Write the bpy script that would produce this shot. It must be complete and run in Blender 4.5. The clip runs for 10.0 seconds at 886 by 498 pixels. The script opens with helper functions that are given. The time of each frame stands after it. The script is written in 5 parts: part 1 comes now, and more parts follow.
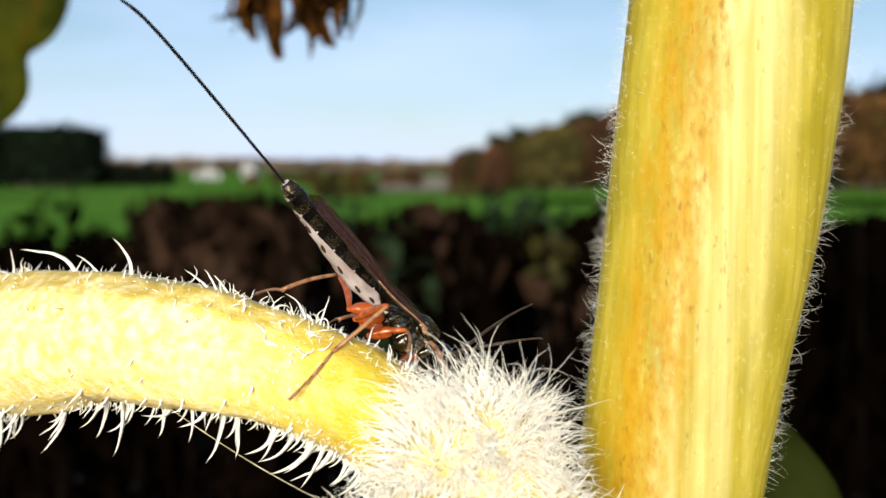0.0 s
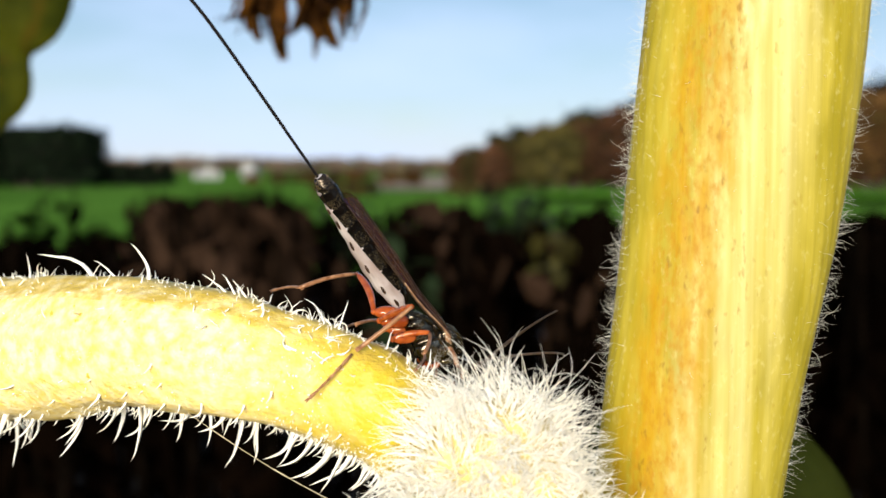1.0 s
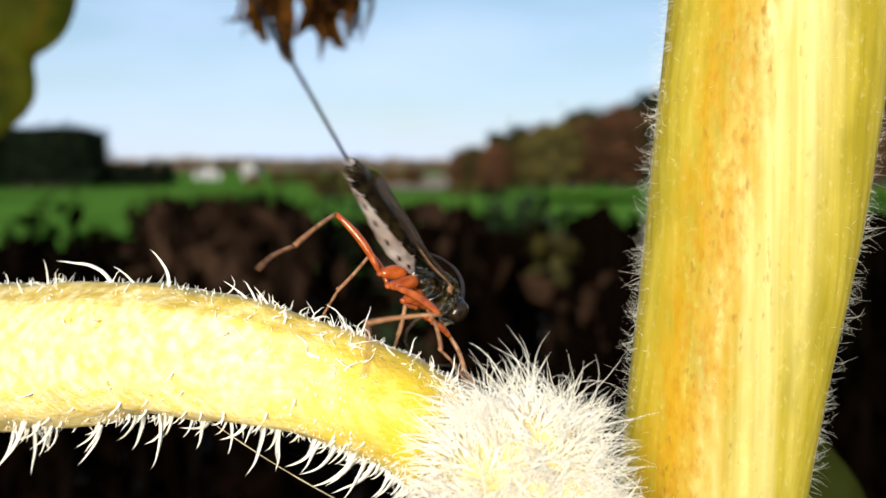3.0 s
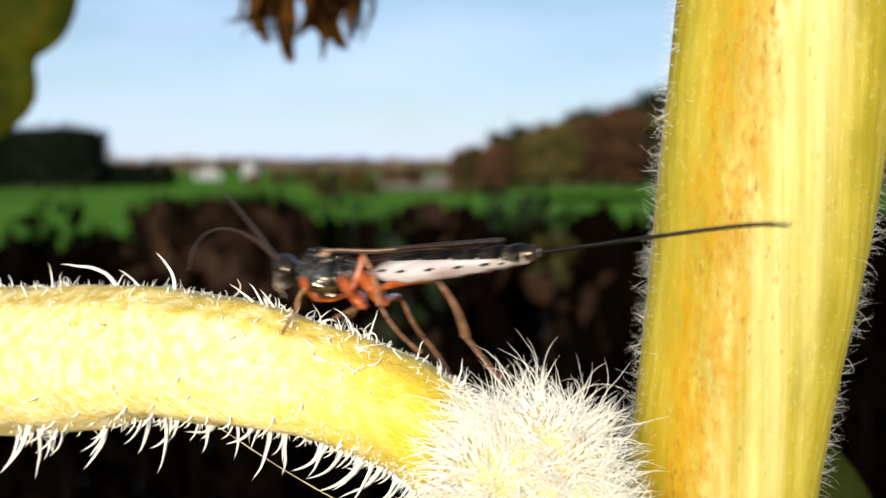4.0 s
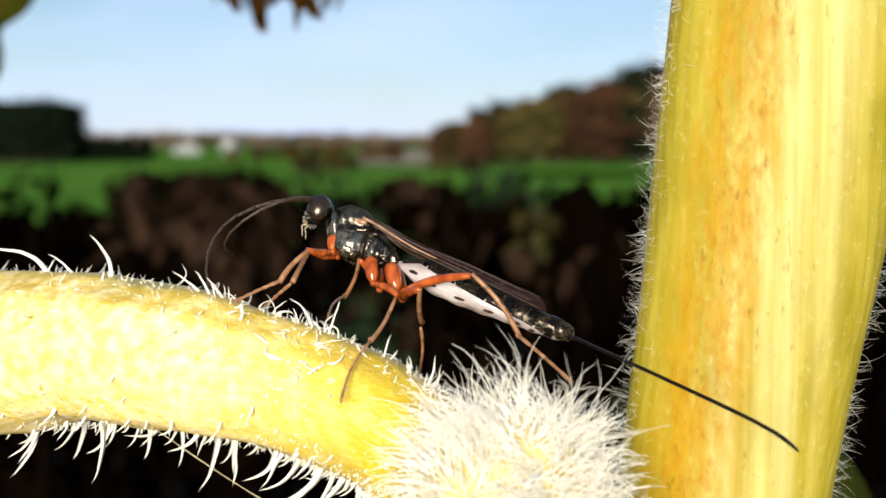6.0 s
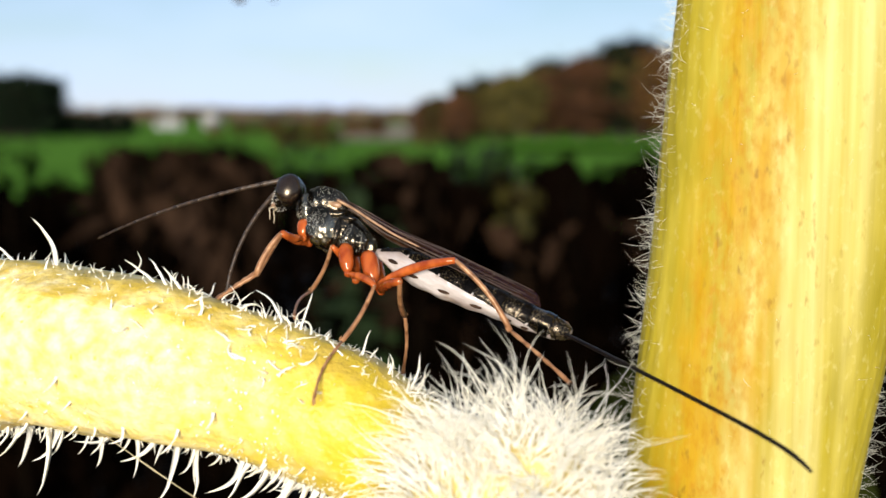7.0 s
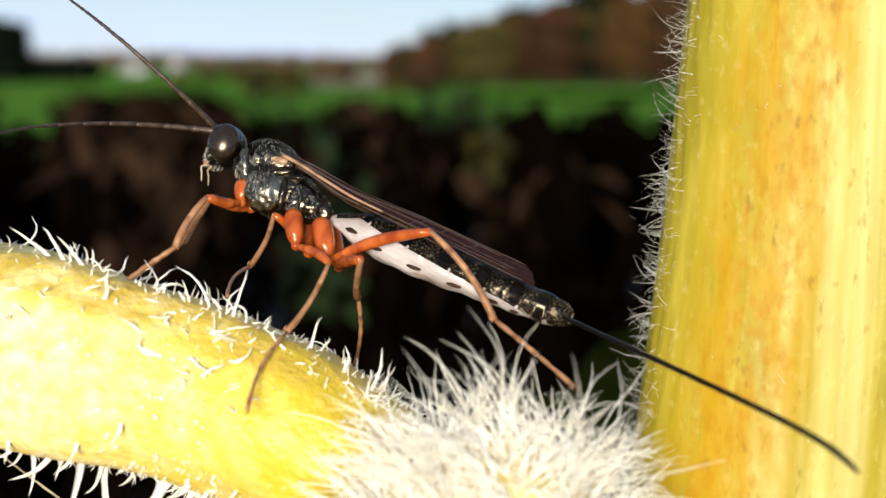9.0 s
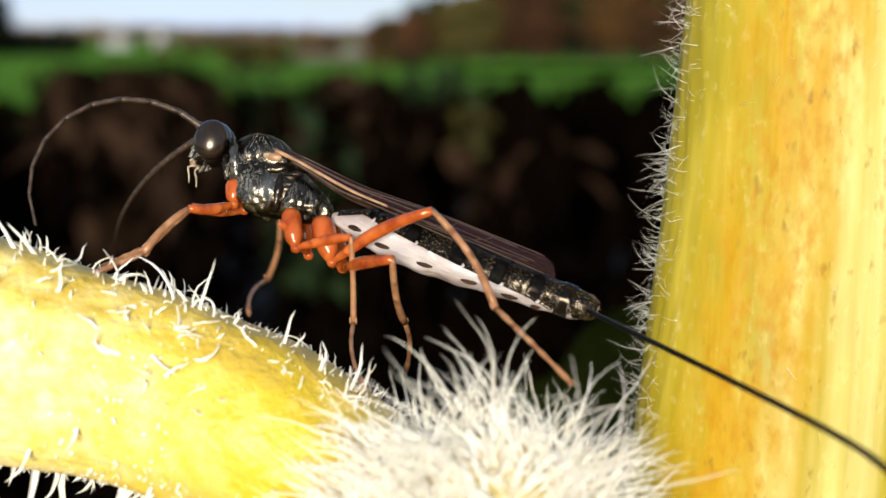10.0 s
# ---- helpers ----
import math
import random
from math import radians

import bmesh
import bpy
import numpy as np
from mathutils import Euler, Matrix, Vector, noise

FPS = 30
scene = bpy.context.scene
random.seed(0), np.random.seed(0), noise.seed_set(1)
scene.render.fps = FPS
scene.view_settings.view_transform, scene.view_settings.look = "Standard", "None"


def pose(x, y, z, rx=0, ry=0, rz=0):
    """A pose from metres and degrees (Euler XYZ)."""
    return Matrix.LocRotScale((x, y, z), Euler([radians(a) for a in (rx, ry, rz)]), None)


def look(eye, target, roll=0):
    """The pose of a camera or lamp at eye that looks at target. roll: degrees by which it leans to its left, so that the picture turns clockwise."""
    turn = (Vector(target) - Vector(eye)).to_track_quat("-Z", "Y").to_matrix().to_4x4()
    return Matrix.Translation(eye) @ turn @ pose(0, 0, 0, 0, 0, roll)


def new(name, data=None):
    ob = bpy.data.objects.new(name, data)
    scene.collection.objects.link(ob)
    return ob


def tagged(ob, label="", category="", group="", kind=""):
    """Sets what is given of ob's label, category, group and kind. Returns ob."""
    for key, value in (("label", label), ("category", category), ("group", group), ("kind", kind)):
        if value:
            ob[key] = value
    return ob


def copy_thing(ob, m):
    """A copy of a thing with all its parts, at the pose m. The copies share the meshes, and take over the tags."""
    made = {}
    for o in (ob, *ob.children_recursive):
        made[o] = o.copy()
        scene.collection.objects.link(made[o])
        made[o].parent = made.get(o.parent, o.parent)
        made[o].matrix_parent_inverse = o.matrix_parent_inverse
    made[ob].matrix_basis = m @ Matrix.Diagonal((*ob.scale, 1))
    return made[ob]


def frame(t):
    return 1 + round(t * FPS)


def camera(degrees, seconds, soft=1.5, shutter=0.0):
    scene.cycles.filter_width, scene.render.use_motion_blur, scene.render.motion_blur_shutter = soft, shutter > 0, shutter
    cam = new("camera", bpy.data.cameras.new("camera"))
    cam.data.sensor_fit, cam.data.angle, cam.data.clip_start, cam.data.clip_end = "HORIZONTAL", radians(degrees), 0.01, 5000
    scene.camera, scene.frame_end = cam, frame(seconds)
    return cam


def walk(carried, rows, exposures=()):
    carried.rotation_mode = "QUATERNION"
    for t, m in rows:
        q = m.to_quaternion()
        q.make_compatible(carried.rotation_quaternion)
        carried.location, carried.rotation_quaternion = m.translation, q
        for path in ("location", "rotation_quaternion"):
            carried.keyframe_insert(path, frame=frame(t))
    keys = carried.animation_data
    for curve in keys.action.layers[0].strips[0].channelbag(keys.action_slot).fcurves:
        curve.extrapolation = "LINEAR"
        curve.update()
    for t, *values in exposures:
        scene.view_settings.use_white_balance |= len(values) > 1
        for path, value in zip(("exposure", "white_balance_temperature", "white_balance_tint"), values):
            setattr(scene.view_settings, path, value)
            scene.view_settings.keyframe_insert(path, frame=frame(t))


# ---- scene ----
cam = camera(40, 10.0, shutter=0.5)
cam.data.dof.use_dof = True
cam.data.dof.aperture_fstop = 50
wasp = new("ichneumon_wasp")
cam.data.dof.focus_object = wasp      # the lens stays focused on the wasp
walk(cam, [
    (0, pose(0.00313, -0.08305, 1.29914, 85.948, -0.269, -0.008)),
    (0.5, pose(0.00255, -0.08333, 1.29931, 85.917, -0.217, -0.011)),
    (1, pose(0.00188, -0.08294, 1.29948, 85.902, -0.117, -0.018)),
    (1.5, pose(0.00130, -0.08166, 1.29967, 85.881, 0.012, -0.018)),
    (2, pose(0.00084, -0.08171, 1.29978, 85.869, 0.041, -0.023)),
    (2.5, pose(0.00065, -0.08245, 1.29977, 85.892, 0.006, -0.012)),
    (4, pose(-0.00008, -0.08178, 1.30000, 85.871, 0.139, 0.009)),
    (4.5, pose(0.00000, -0.08200, 1.30000, 85.857, 0.059, -0.004)),
    (5, pose(0.00012, -0.08144, 1.30000, 85.850, 0.129, -0.022)),
    (5.5, pose(0.00047, -0.07737, 1.29989, 85.376, 0.027, -0.437)),
    (7, pose(0.00046, -0.06462, 1.29956, 83.551, -0.061, -1.725)),
    (7.5, pose(0.00010, -0.06176, 1.29950, 82.960, -0.163, -2.174)),
    (8, pose(-0.00040, -0.05899, 1.29941, 82.344, -0.296, -2.612)),
    (8.5, pose(0.00089, -0.05511, 1.29912, 81.698, -0.286, -2.666)),
    (9, pose(0.00087, -0.05191, 1.29892, 81.090, -0.336, -3.158)),
    (9.5, pose(0.00095, -0.04978, 1.29882, 80.461, -0.341, -3.514)),
    (10, pose(0.00109, -0.04783, 1.29877, 79.883, -0.354, -3.879)),
])

# ---- sky and sun ----
SUN_ELEVATION, SUN_TURN = 9, 9      # degrees; a low sun behind the camera, a little to its left
world = bpy.data.worlds.new("sky")
scene.world = world
world.use_nodes = True
wn, wl = world.node_tree.nodes, world.node_tree.links
sky = wn.new("ShaderNodeTexSky")
sky.sky_type = "NISHITA"
sky.sun_disc = False
sky.sun_elevation = radians(SUN_ELEVATION)
sky.sun_rotation = radians(180 + SUN_TURN)
sky.altitude = 1200
sky.air_density, sky.dust_density, sky.ozone_density = 1.0, 0.0, 2.5
# thin high cloud
coord = wn.new("ShaderNodeTexCoord")
stretch = wn.new("ShaderNodeMapping")
stretch.inputs["Scale"].default_value = (1.4, 1.4, 5)
veil = wn.new("ShaderNodeTexNoise")
veil.inputs["Scale"].default_value, veil.inputs["Detail"].default_value = 2.6, 5
ramp = wn.new("ShaderNodeValToRGB")
ramp.color_ramp.elements[0].position, ramp.color_ramp.elements[1].position = 0.36, 0.72
mix = wn.new("ShaderNodeMix")
mix.data_type = "RGBA"
mix.inputs["B"].default_value = (6.4, 7.9, 11.1, 1)
share = wn.new("ShaderNodeMath")
share.operation = "MULTIPLY_ADD"
share.inputs[1].default_value = 0.55
height = wn.new("ShaderNodeSeparateXYZ")
rise = wn.new("ShaderNodeMapRange")         # the cloud thickens towards the skyline
rise.inputs["From Min"].default_value, rise.inputs["From Max"].default_value = 0.0, 0.14
rise.inputs["To Min"].default_value, rise.inputs["To Max"].default_value = 0.50, 0.05
wl.new(coord.outputs["Generated"], height.inputs["Vector"])
wl.new(height.outputs["Z"], rise.inputs["Value"])
wl.new(rise.outputs["Result"], share.inputs[2])
wl.new(coord.outputs["Generated"], stretch.inputs["Vector"])
wl.new(stretch.outputs["Vector"], veil.inputs["Vector"])
wl.new(veil.outputs["Fac"], ramp.inputs["Fac"])
wl.new(ramp.outputs["Color"], share.inputs[0])
wl.new(share.outputs["Value"], mix.inputs["Factor"])
wl.new(sky.outputs["Color"], mix.inputs["A"])
wl.new(mix.outputs["Result"], wn["Background"].inputs["Color"])
wn["Background"].inputs["Strength"].default_value = 0.083
sun_data = bpy.data.lights.new("sun", "SUN")
sun_data.energy, sun_data.angle, sun_data.color = 4.8, radians(22), (1.0, 0.93, 0.81)
sun = new("sun", sun_data)
a, e = radians(SUN_TURN), radians(SUN_ELEVATION)
sun.matrix_world = look((-math.sin(a) * math.cos(e), -math.cos(a) * math.cos(e), math.sin(e) + 1.3), (0, 0, 1.3))
scene.view_settings.exposure = 0.45

# ---- small tools ----
MM = 0.001
rng = random.Random(7)


def at(x, y, z):
    """A place in millimetres from the point 1.3 m above the ground where the wasp stands."""
    return Vector((x * MM, y * MM, 1.3 + z * MM))


def part(name, bm, material, parent=None, label="", smooth=True, kind=""):
    me = bpy.data.meshes.new(name)
    bm.normal_update()
    bm.to_mesh(me)
    bm.free()
    if smooth:
        me.polygons.foreach_set("use_smooth", [True] * len(me.polygons))
    for m in (material if isinstance(material, (list, tuple)) else [material]):
        me.materials.append(m)
    ob = new(name, me)
    if parent is not None:
        ob.parent = parent
    return tagged(ob, label, kind=kind)


def sheet_mesh(name, verts, faces, material, parent=None, label="", smooth=True, kind=""):
    me = bpy.data.meshes.new(name)
    me.from_pydata(verts, [], faces)
    if smooth:
        me.polygons.foreach_set("use_smooth", [True] * len(me.polygons))
    me.materials.append(material)
    ob = new(name, me)
    if parent is not None:
        ob.parent = parent
    return tagged(ob, label, kind=kind)


def spline(points, n):
    """n + 1 points on a smooth curve through the given ones (tuples of any length)."""
    p = [np.array(q, float) for q in points]
    p = [2 * p[0] - p[1]] + p + [2 * p[-1] - p[-2]]
    out = []
    segs = len(p) - 3
    for i in range(n + 1):
        u = i / n * segs
        k = min(int(u), segs - 1)
        u -= k
        a, b, c, d = p[k:k + 4]
        out.append(0.5 * (2 * b + (c - a) * u + (2 * a - 5 * b + 4 * c - d) * u * u + (3 * b - a - 3 * c + d) * u ** 3))
    return out


def ring_tube(bm, pts, radii, sides=12, rough=0.0, scale=1.0, ribs=0, rib=0.0, flat=1.0):
    """A closed tube along pts; rough: uneven radius; ribs: lengthwise ridges; flat: its depth along y by its width."""
    up = Vector((0.13, 0.21, 0.97))
    rings = []
    for i, p in enumerate(pts):
        p = Vector(p)
        t = (Vector(pts[min(i + 1, len(pts) - 1)]) - Vector(pts[max(i - 1, 0)])).normalized()
        x = t.cross(up)
        if x.length < 0.05:
            x = t.cross(Vector((1, 0, 0)))
        x.normalize()
        y = x.cross(t)
        ring = []
        for k in range(sides):
            g = 2 * math.pi * k / sides
            d = x * math.cos(g) + y * math.sin(g)
            r = radii[i]
            if rough:
                r *= 1 + rough * noise.noise((p + d * r) * scale)
            if ribs:
                r *= 1 + rib * math.cos(g * ribs + 0.6 * noise.noise(p * scale * 0.3))
            ring.append(bm.verts.new(p + Vector((d.x, d.y * flat, d.z)) * r))
        rings.append(ring)
    for r0, r1 in zip(rings, rings[1:]):
        for k in range(sides):
            bm.faces.new((r0[k], r0[(k + 1) % sides], r1[(k + 1) % sides], r1[k]))
    bm.faces.new(list(reversed(rings[0])))
    bm.faces.new(rings[-1])
    return bm


def loft(bm, sections, sides=20, power=2.0):
    """A closed body along x from sections (x, y, z, half width, half height)."""
    rings = []
    for x, y, z, w, h in sections:
        ring = []
        for k in range(sides):
            g = 2 * math.pi * k / sides
            c, s = math.cos(g), math.sin(g)
            q = (abs(c) ** power + abs(s) ** power) ** (-1 / power)
            ring.append(bm.verts.new((x, y + w * c * q, z + h * s * q)))
        rings.append(ring)
    for r0, r1 in zip(rings, rings[1:]):
        for k in range(sides):
            bm.faces.new((r0[k], r1[k], r1[(k + 1) % sides], r0[(k + 1) % sides]))
    bm.faces.new(rings[0])
    bm.faces.new(list(reversed(rings[-1])))
    return bm


def egg(bm, centre, radii, turn=None, seg=14, rings=9, bumps=0.0, scale=1.0):
    m = Matrix.Translation(centre) @ (turn.to_matrix().to_4x4() if turn else Matrix()) @ Matrix.Diagonal((*radii, 1))
    made = bmesh.ops.create_uvsphere(bm, u_segments=seg, v_segments=rings, radius=1, matrix=m)["verts"]
    if bumps:
        c = Vector(centre)
        for v in made:
            v.co += (v.co - c) * bumps * noise.noise(v.co * scale)
    return bm


class Hairs:
    """Many tapered, bent hairs gathered into one mesh."""

    def __init__(self):
        self.verts, self.faces = [], []
        self.rng = random.Random(99)

    def add(self, root, direction, length, width, bend, steps=5, wave=0.0, taper=0.7):
        d = Vector(direction).normalized()
        p = Vector(root) - d * width
        side = d.cross(Vector((0.3, 0.2, 0.93))).normalized()
        base = len(self.verts)
        for i in range(steps):
            u = i / steps
            w = width * (1 - u) ** taper
            x = d.cross(side).normalized()
            for k in range(3):
                g = 2.094 * k
                self.verts.append(p + (side * math.cos(g) + x * math.sin(g)) * w)
            d = d + Vector(bend) / steps
            if wave:
                d = d + Vector((self.rng.gauss(0, wave), self.rng.gauss(0, wave), self.rng.gauss(0, wave)))
            d.normalize()
            p = p + d * (length / steps)
            side = (side - d * side.dot(d)).normalized()
        self.verts.append(p.copy())
        for i in range(steps - 1):
            for k in range(3):
                a, b = base + i * 3 + k, base + i * 3 + (k + 1) % 3
                self.faces.append((a, b, b + 3, a + 3))
        top, last = base + steps * 3, base + (steps - 1) * 3
        for k in range(3):
            self.faces.append((last + k, last + (k + 1) % 3, top))

    def build(self, name, material, parent, label=""):
        return sheet_mesh(name, self.verts, self.faces, material, parent, label, kind="stuff")


# ---- materials ----
def material(name, dark, light, scale, rough=0.5, bump=0.0, bump_scale=None, detail=4, stretch=(1, 1, 1), sheen=0.0,
             through_light=0.0, spec=0.5, coat=0.0, spots=None, random_tint=0.0, warm=False, metal=0.0):
    """Two colours mixed by noise of that scale (per metre), with relief and an optional third colour in spots."""
    m = bpy.data.materials.new(name)
    m.use_nodes = True
    n, l = m.node_tree.nodes, m.node_tree.links
    b = n["Principled BSDF"]
    c = n.new("ShaderNodeTexCoord")
    mp = n.new("ShaderNodeMapping")
    mp.inputs["Scale"].default_value = stretch
    l.new(c.outputs["Object"], mp.inputs["Vector"])
    t = n.new("ShaderNodeTexNoise")
    t.inputs["Scale"].default_value, t.inputs["Detail"].default_value = scale, detail
    l.new(mp.outputs["Vector"], t.inputs["Vector"])
    r = n.new("ShaderNodeValToRGB")
    r.color_ramp.elements[0].position, r.color_ramp.elements[1].position = 0.32, 0.68
    r.color_ramp.elements[0].color, r.color_ramp.elements[1].color = (*dark, 1), (*light, 1)
    l.new(t.outputs["Fac"], r.inputs["Fac"])
    colour = r.outputs["Color"]
    if spots:
        tint, size, amount, *soft = spots
        t2 = n.new("ShaderNodeTexNoise")
        t2.inputs["Scale"].default_value, t2.inputs["Detail"].default_value = size, 6
        l.new(mp.outputs["Vector"], t2.inputs["Vector"])
        r2 = n.new("ShaderNodeValToRGB")
        r2.color_ramp.elements[0].position, r2.color_ramp.elements[1].position = amount, amount + (soft[0] if soft else 0.08)
        l.new(t2.outputs["Fac"], r2.inputs["Fac"])
        x = n.new("ShaderNodeMix")
        x.data_type = "RGBA"
        x.inputs["B"].default_value = (*tint, 1)
        l.new(r2.outputs["Color"], x.inputs["Factor"])
        l.new(colour, x.inputs["A"])
        colour = x.outputs["Result"]
    if random_tint:
        info = n.new("ShaderNodeObjectInfo")
        hs = n.new("ShaderNodeHueSaturation")
        mr = n.new("ShaderNodeMapRange")
        mr.inputs["To Min"].default_value, mr.inputs["To Max"].default_value = 1 - random_tint, 1 + random_tint
        l.new(info.outputs["Random"], mr.inputs["Value"])
        l.new(mr.outputs["Result"], hs.inputs["Value"])
        l.new(colour, hs.inputs["Color"])
        colour = hs.outputs["Color"]
    l.new(colour, b.inputs["Base Color"])
    b.inputs["Roughness"].default_value = rough
    b.inputs["Specular IOR Level"].default_value = spec
    b.inputs["Coat Weight"].default_value = coat
    b.inputs["Metallic"].default_value = metal
    if warm:
        b.inputs["Specular Tint"].default_value = (1.0, 0.82, 0.62, 1)
    b.inputs["Sheen Weight"].default_value = sheen
    if bump:
        t3 = n.new("ShaderNodeTexNoise")
        t3.inputs["Scale"].default_value, t3.inputs["Detail"].default_value = bump_scale or scale * 4, 3
        l.new(mp.outputs["Vector"], t3.inputs["Vector"])
        bp = n.new("ShaderNodeBump")
        bp.inputs["Strength"].default_value, bp.inputs["Distance"].default_value = bump, 0.3 / (bump_scale or scale * 4)
        l.new(t3.outputs["Fac"], bp.inputs["Height"])
        l.new(bp.outputs["Normal"], b.inputs["Normal"])
    if through_light:
        tr = n.new("ShaderNodeBsdfTranslucent")
        l.new(colour, tr.inputs["Color"])
        ms = n.new("ShaderNodeMixShader")
        ms.inputs["Fac"].default_value = through_light
        l.new(b.outputs["BSDF"], ms.inputs[1])
        l.new(tr.outputs["BSDF"], ms.inputs[2])
        l.new(ms.outputs["Shader"], n["Material Output"].inputs["Surface"])
    return m


def stem_material():
    """Pale yellow-green ribbed skin: fine lengthwise streaks, one band of rusty speckles, a few dark flecks."""
    m = material("stem_skin", (0.330, 0.255, 0.014), (0.445, 0.352, 0.046), 900, 0.5, 0.3, 1800, 3, (1, 1, 0.03), spec=0.12)
    n, l = m.node_tree.nodes, m.node_tree.links
    b = n["Principled BSDF"]
    colour = b.inputs["Base Color"].links[0].from_socket
    c = n.new("ShaderNodeTexCoord")
    s = n.new("ShaderNodeSeparateXYZ")
    l.new(c.outputs["Object"], s.inputs["Vector"])
    # place across the stem, which leans
    lean = n.new("ShaderNodeMath")
    lean.operation = "MULTIPLY_ADD"
    lean.inputs[1].default_value = -0.132
    l.new(s.outputs["Z"], lean.inputs[0])
    l.new(s.outputs["X"], lean.inputs[2])

    def band(x0, x1, x2, x3):
        """1 between x1 and x2, falling to 0 at x0 and x3."""
        sides = []
        for a, z in ((x0, x1), (x3, x2)):
            r = n.new("ShaderNodeMapRange")
            r.interpolation_type = "SMOOTHSTEP"
            r.inputs["From Min"].default_value, r.inputs["From Max"].default_value = a - 0.1716, z - 0.1716
            l.new(lean.outputs["Value"], r.inputs["Value"])
            sides.append(r.outputs["Result"])
        return times(*sides)

    def times(a, z):
        f = n.new("ShaderNodeMath")
        f.operation = "MULTIPLY"
        l.new(a, f.inputs[0])
        if isinstance(z, float):
            f.inputs[1].default_value = z
        else:
            l.new(z, f.inputs[1])
        return f.outputs["Value"]

    def grain(scale, stretch, low, high, seed):
        mp = n.new("ShaderNodeMapping")
        mp.inputs["Scale"].default_value, mp.inputs["Location"].default_value = stretch, (seed, seed, seed)
        l.new(c.outputs["Object"], mp.inputs["Vector"])
        t = n.new("ShaderNodeTexNoise")
        t.inputs["Scale"].default_value, t.inputs["Detail"].default_value = scale, 2.5
        l.new(mp.outputs["Vector"], t.inputs["Vector"])
        r = n.new("ShaderNodeMapRange")
        r.inputs["From Min"].default_value, r.inputs["From Max"].default_value = low, high
        l.new(t.outputs["Fac"], r.inputs["Value"])
        return r.outputs["Result"]

    def blend(colour, factor, tint):
        x = n.new("ShaderNodeMix")
        x.data_type = "RGBA"
        x.inputs["B"].default_value = (*tint, 1)
        l.new(factor, x.inputs["Factor"])
        l.new(colour, x.inputs["A"])
        return x.outputs["Result"]

    # soft olive blotches
    colour = blend(colour, times(grain(420, (1, 1, 0.4), 0.42, 0.66, 2.1), 0.75), (0.270, 0.215, 0.012))
    # pale downy specks
    colour = blend(colour, times(grain(2600, (1, 1, 0.6), 0.58, 0.78, 3.1), 0.35), (0.62, 0.54, 0.22))
    # the stem's bright highlight painted in as pale streaks beside the band
    colour = blend(colour, times(times(band(0.0190, 0.0222, 0.0240, 0.0285), grain(800, (1, 1, 0.025), 0.25, 0.70, 0.3)), 0.8), (0.76, 0.66, 0.30))
    # the rust in soft patches and fine speckles
    colour = blend(colour, times(times(band(0.0160, 0.0185, 0.0205, 0.0240), grain(1000, (1, 1, 0.25), 0.30, 0.64, 0.5)), 0.95), (0.42, 0.240, 0.006))
    colour = blend(colour, times(times(band(0.0168, 0.0188, 0.0205, 0.0228), grain(2300, (1, 1, 0.5), 0.44, 0.74, 0.7)), 0.9), (0.37, 0.180, 0.003))
    colour = blend(colour, times(times(band(0.0165, 0.0190, 0.0215, 0.0290), grain(2000, (1, 1, 0.45), 0.62, 0.78, 0.9)), 0.7), (0.20, 0.100, 0.005))
    colour = blend(colour, times(grain(1500, (1, 1, 0.45), 0.68, 0.82, 1.3), 0.7), (0.28, 0.165, 0.012))
    l.new(colour, b.inputs["Base Color"])
    return m


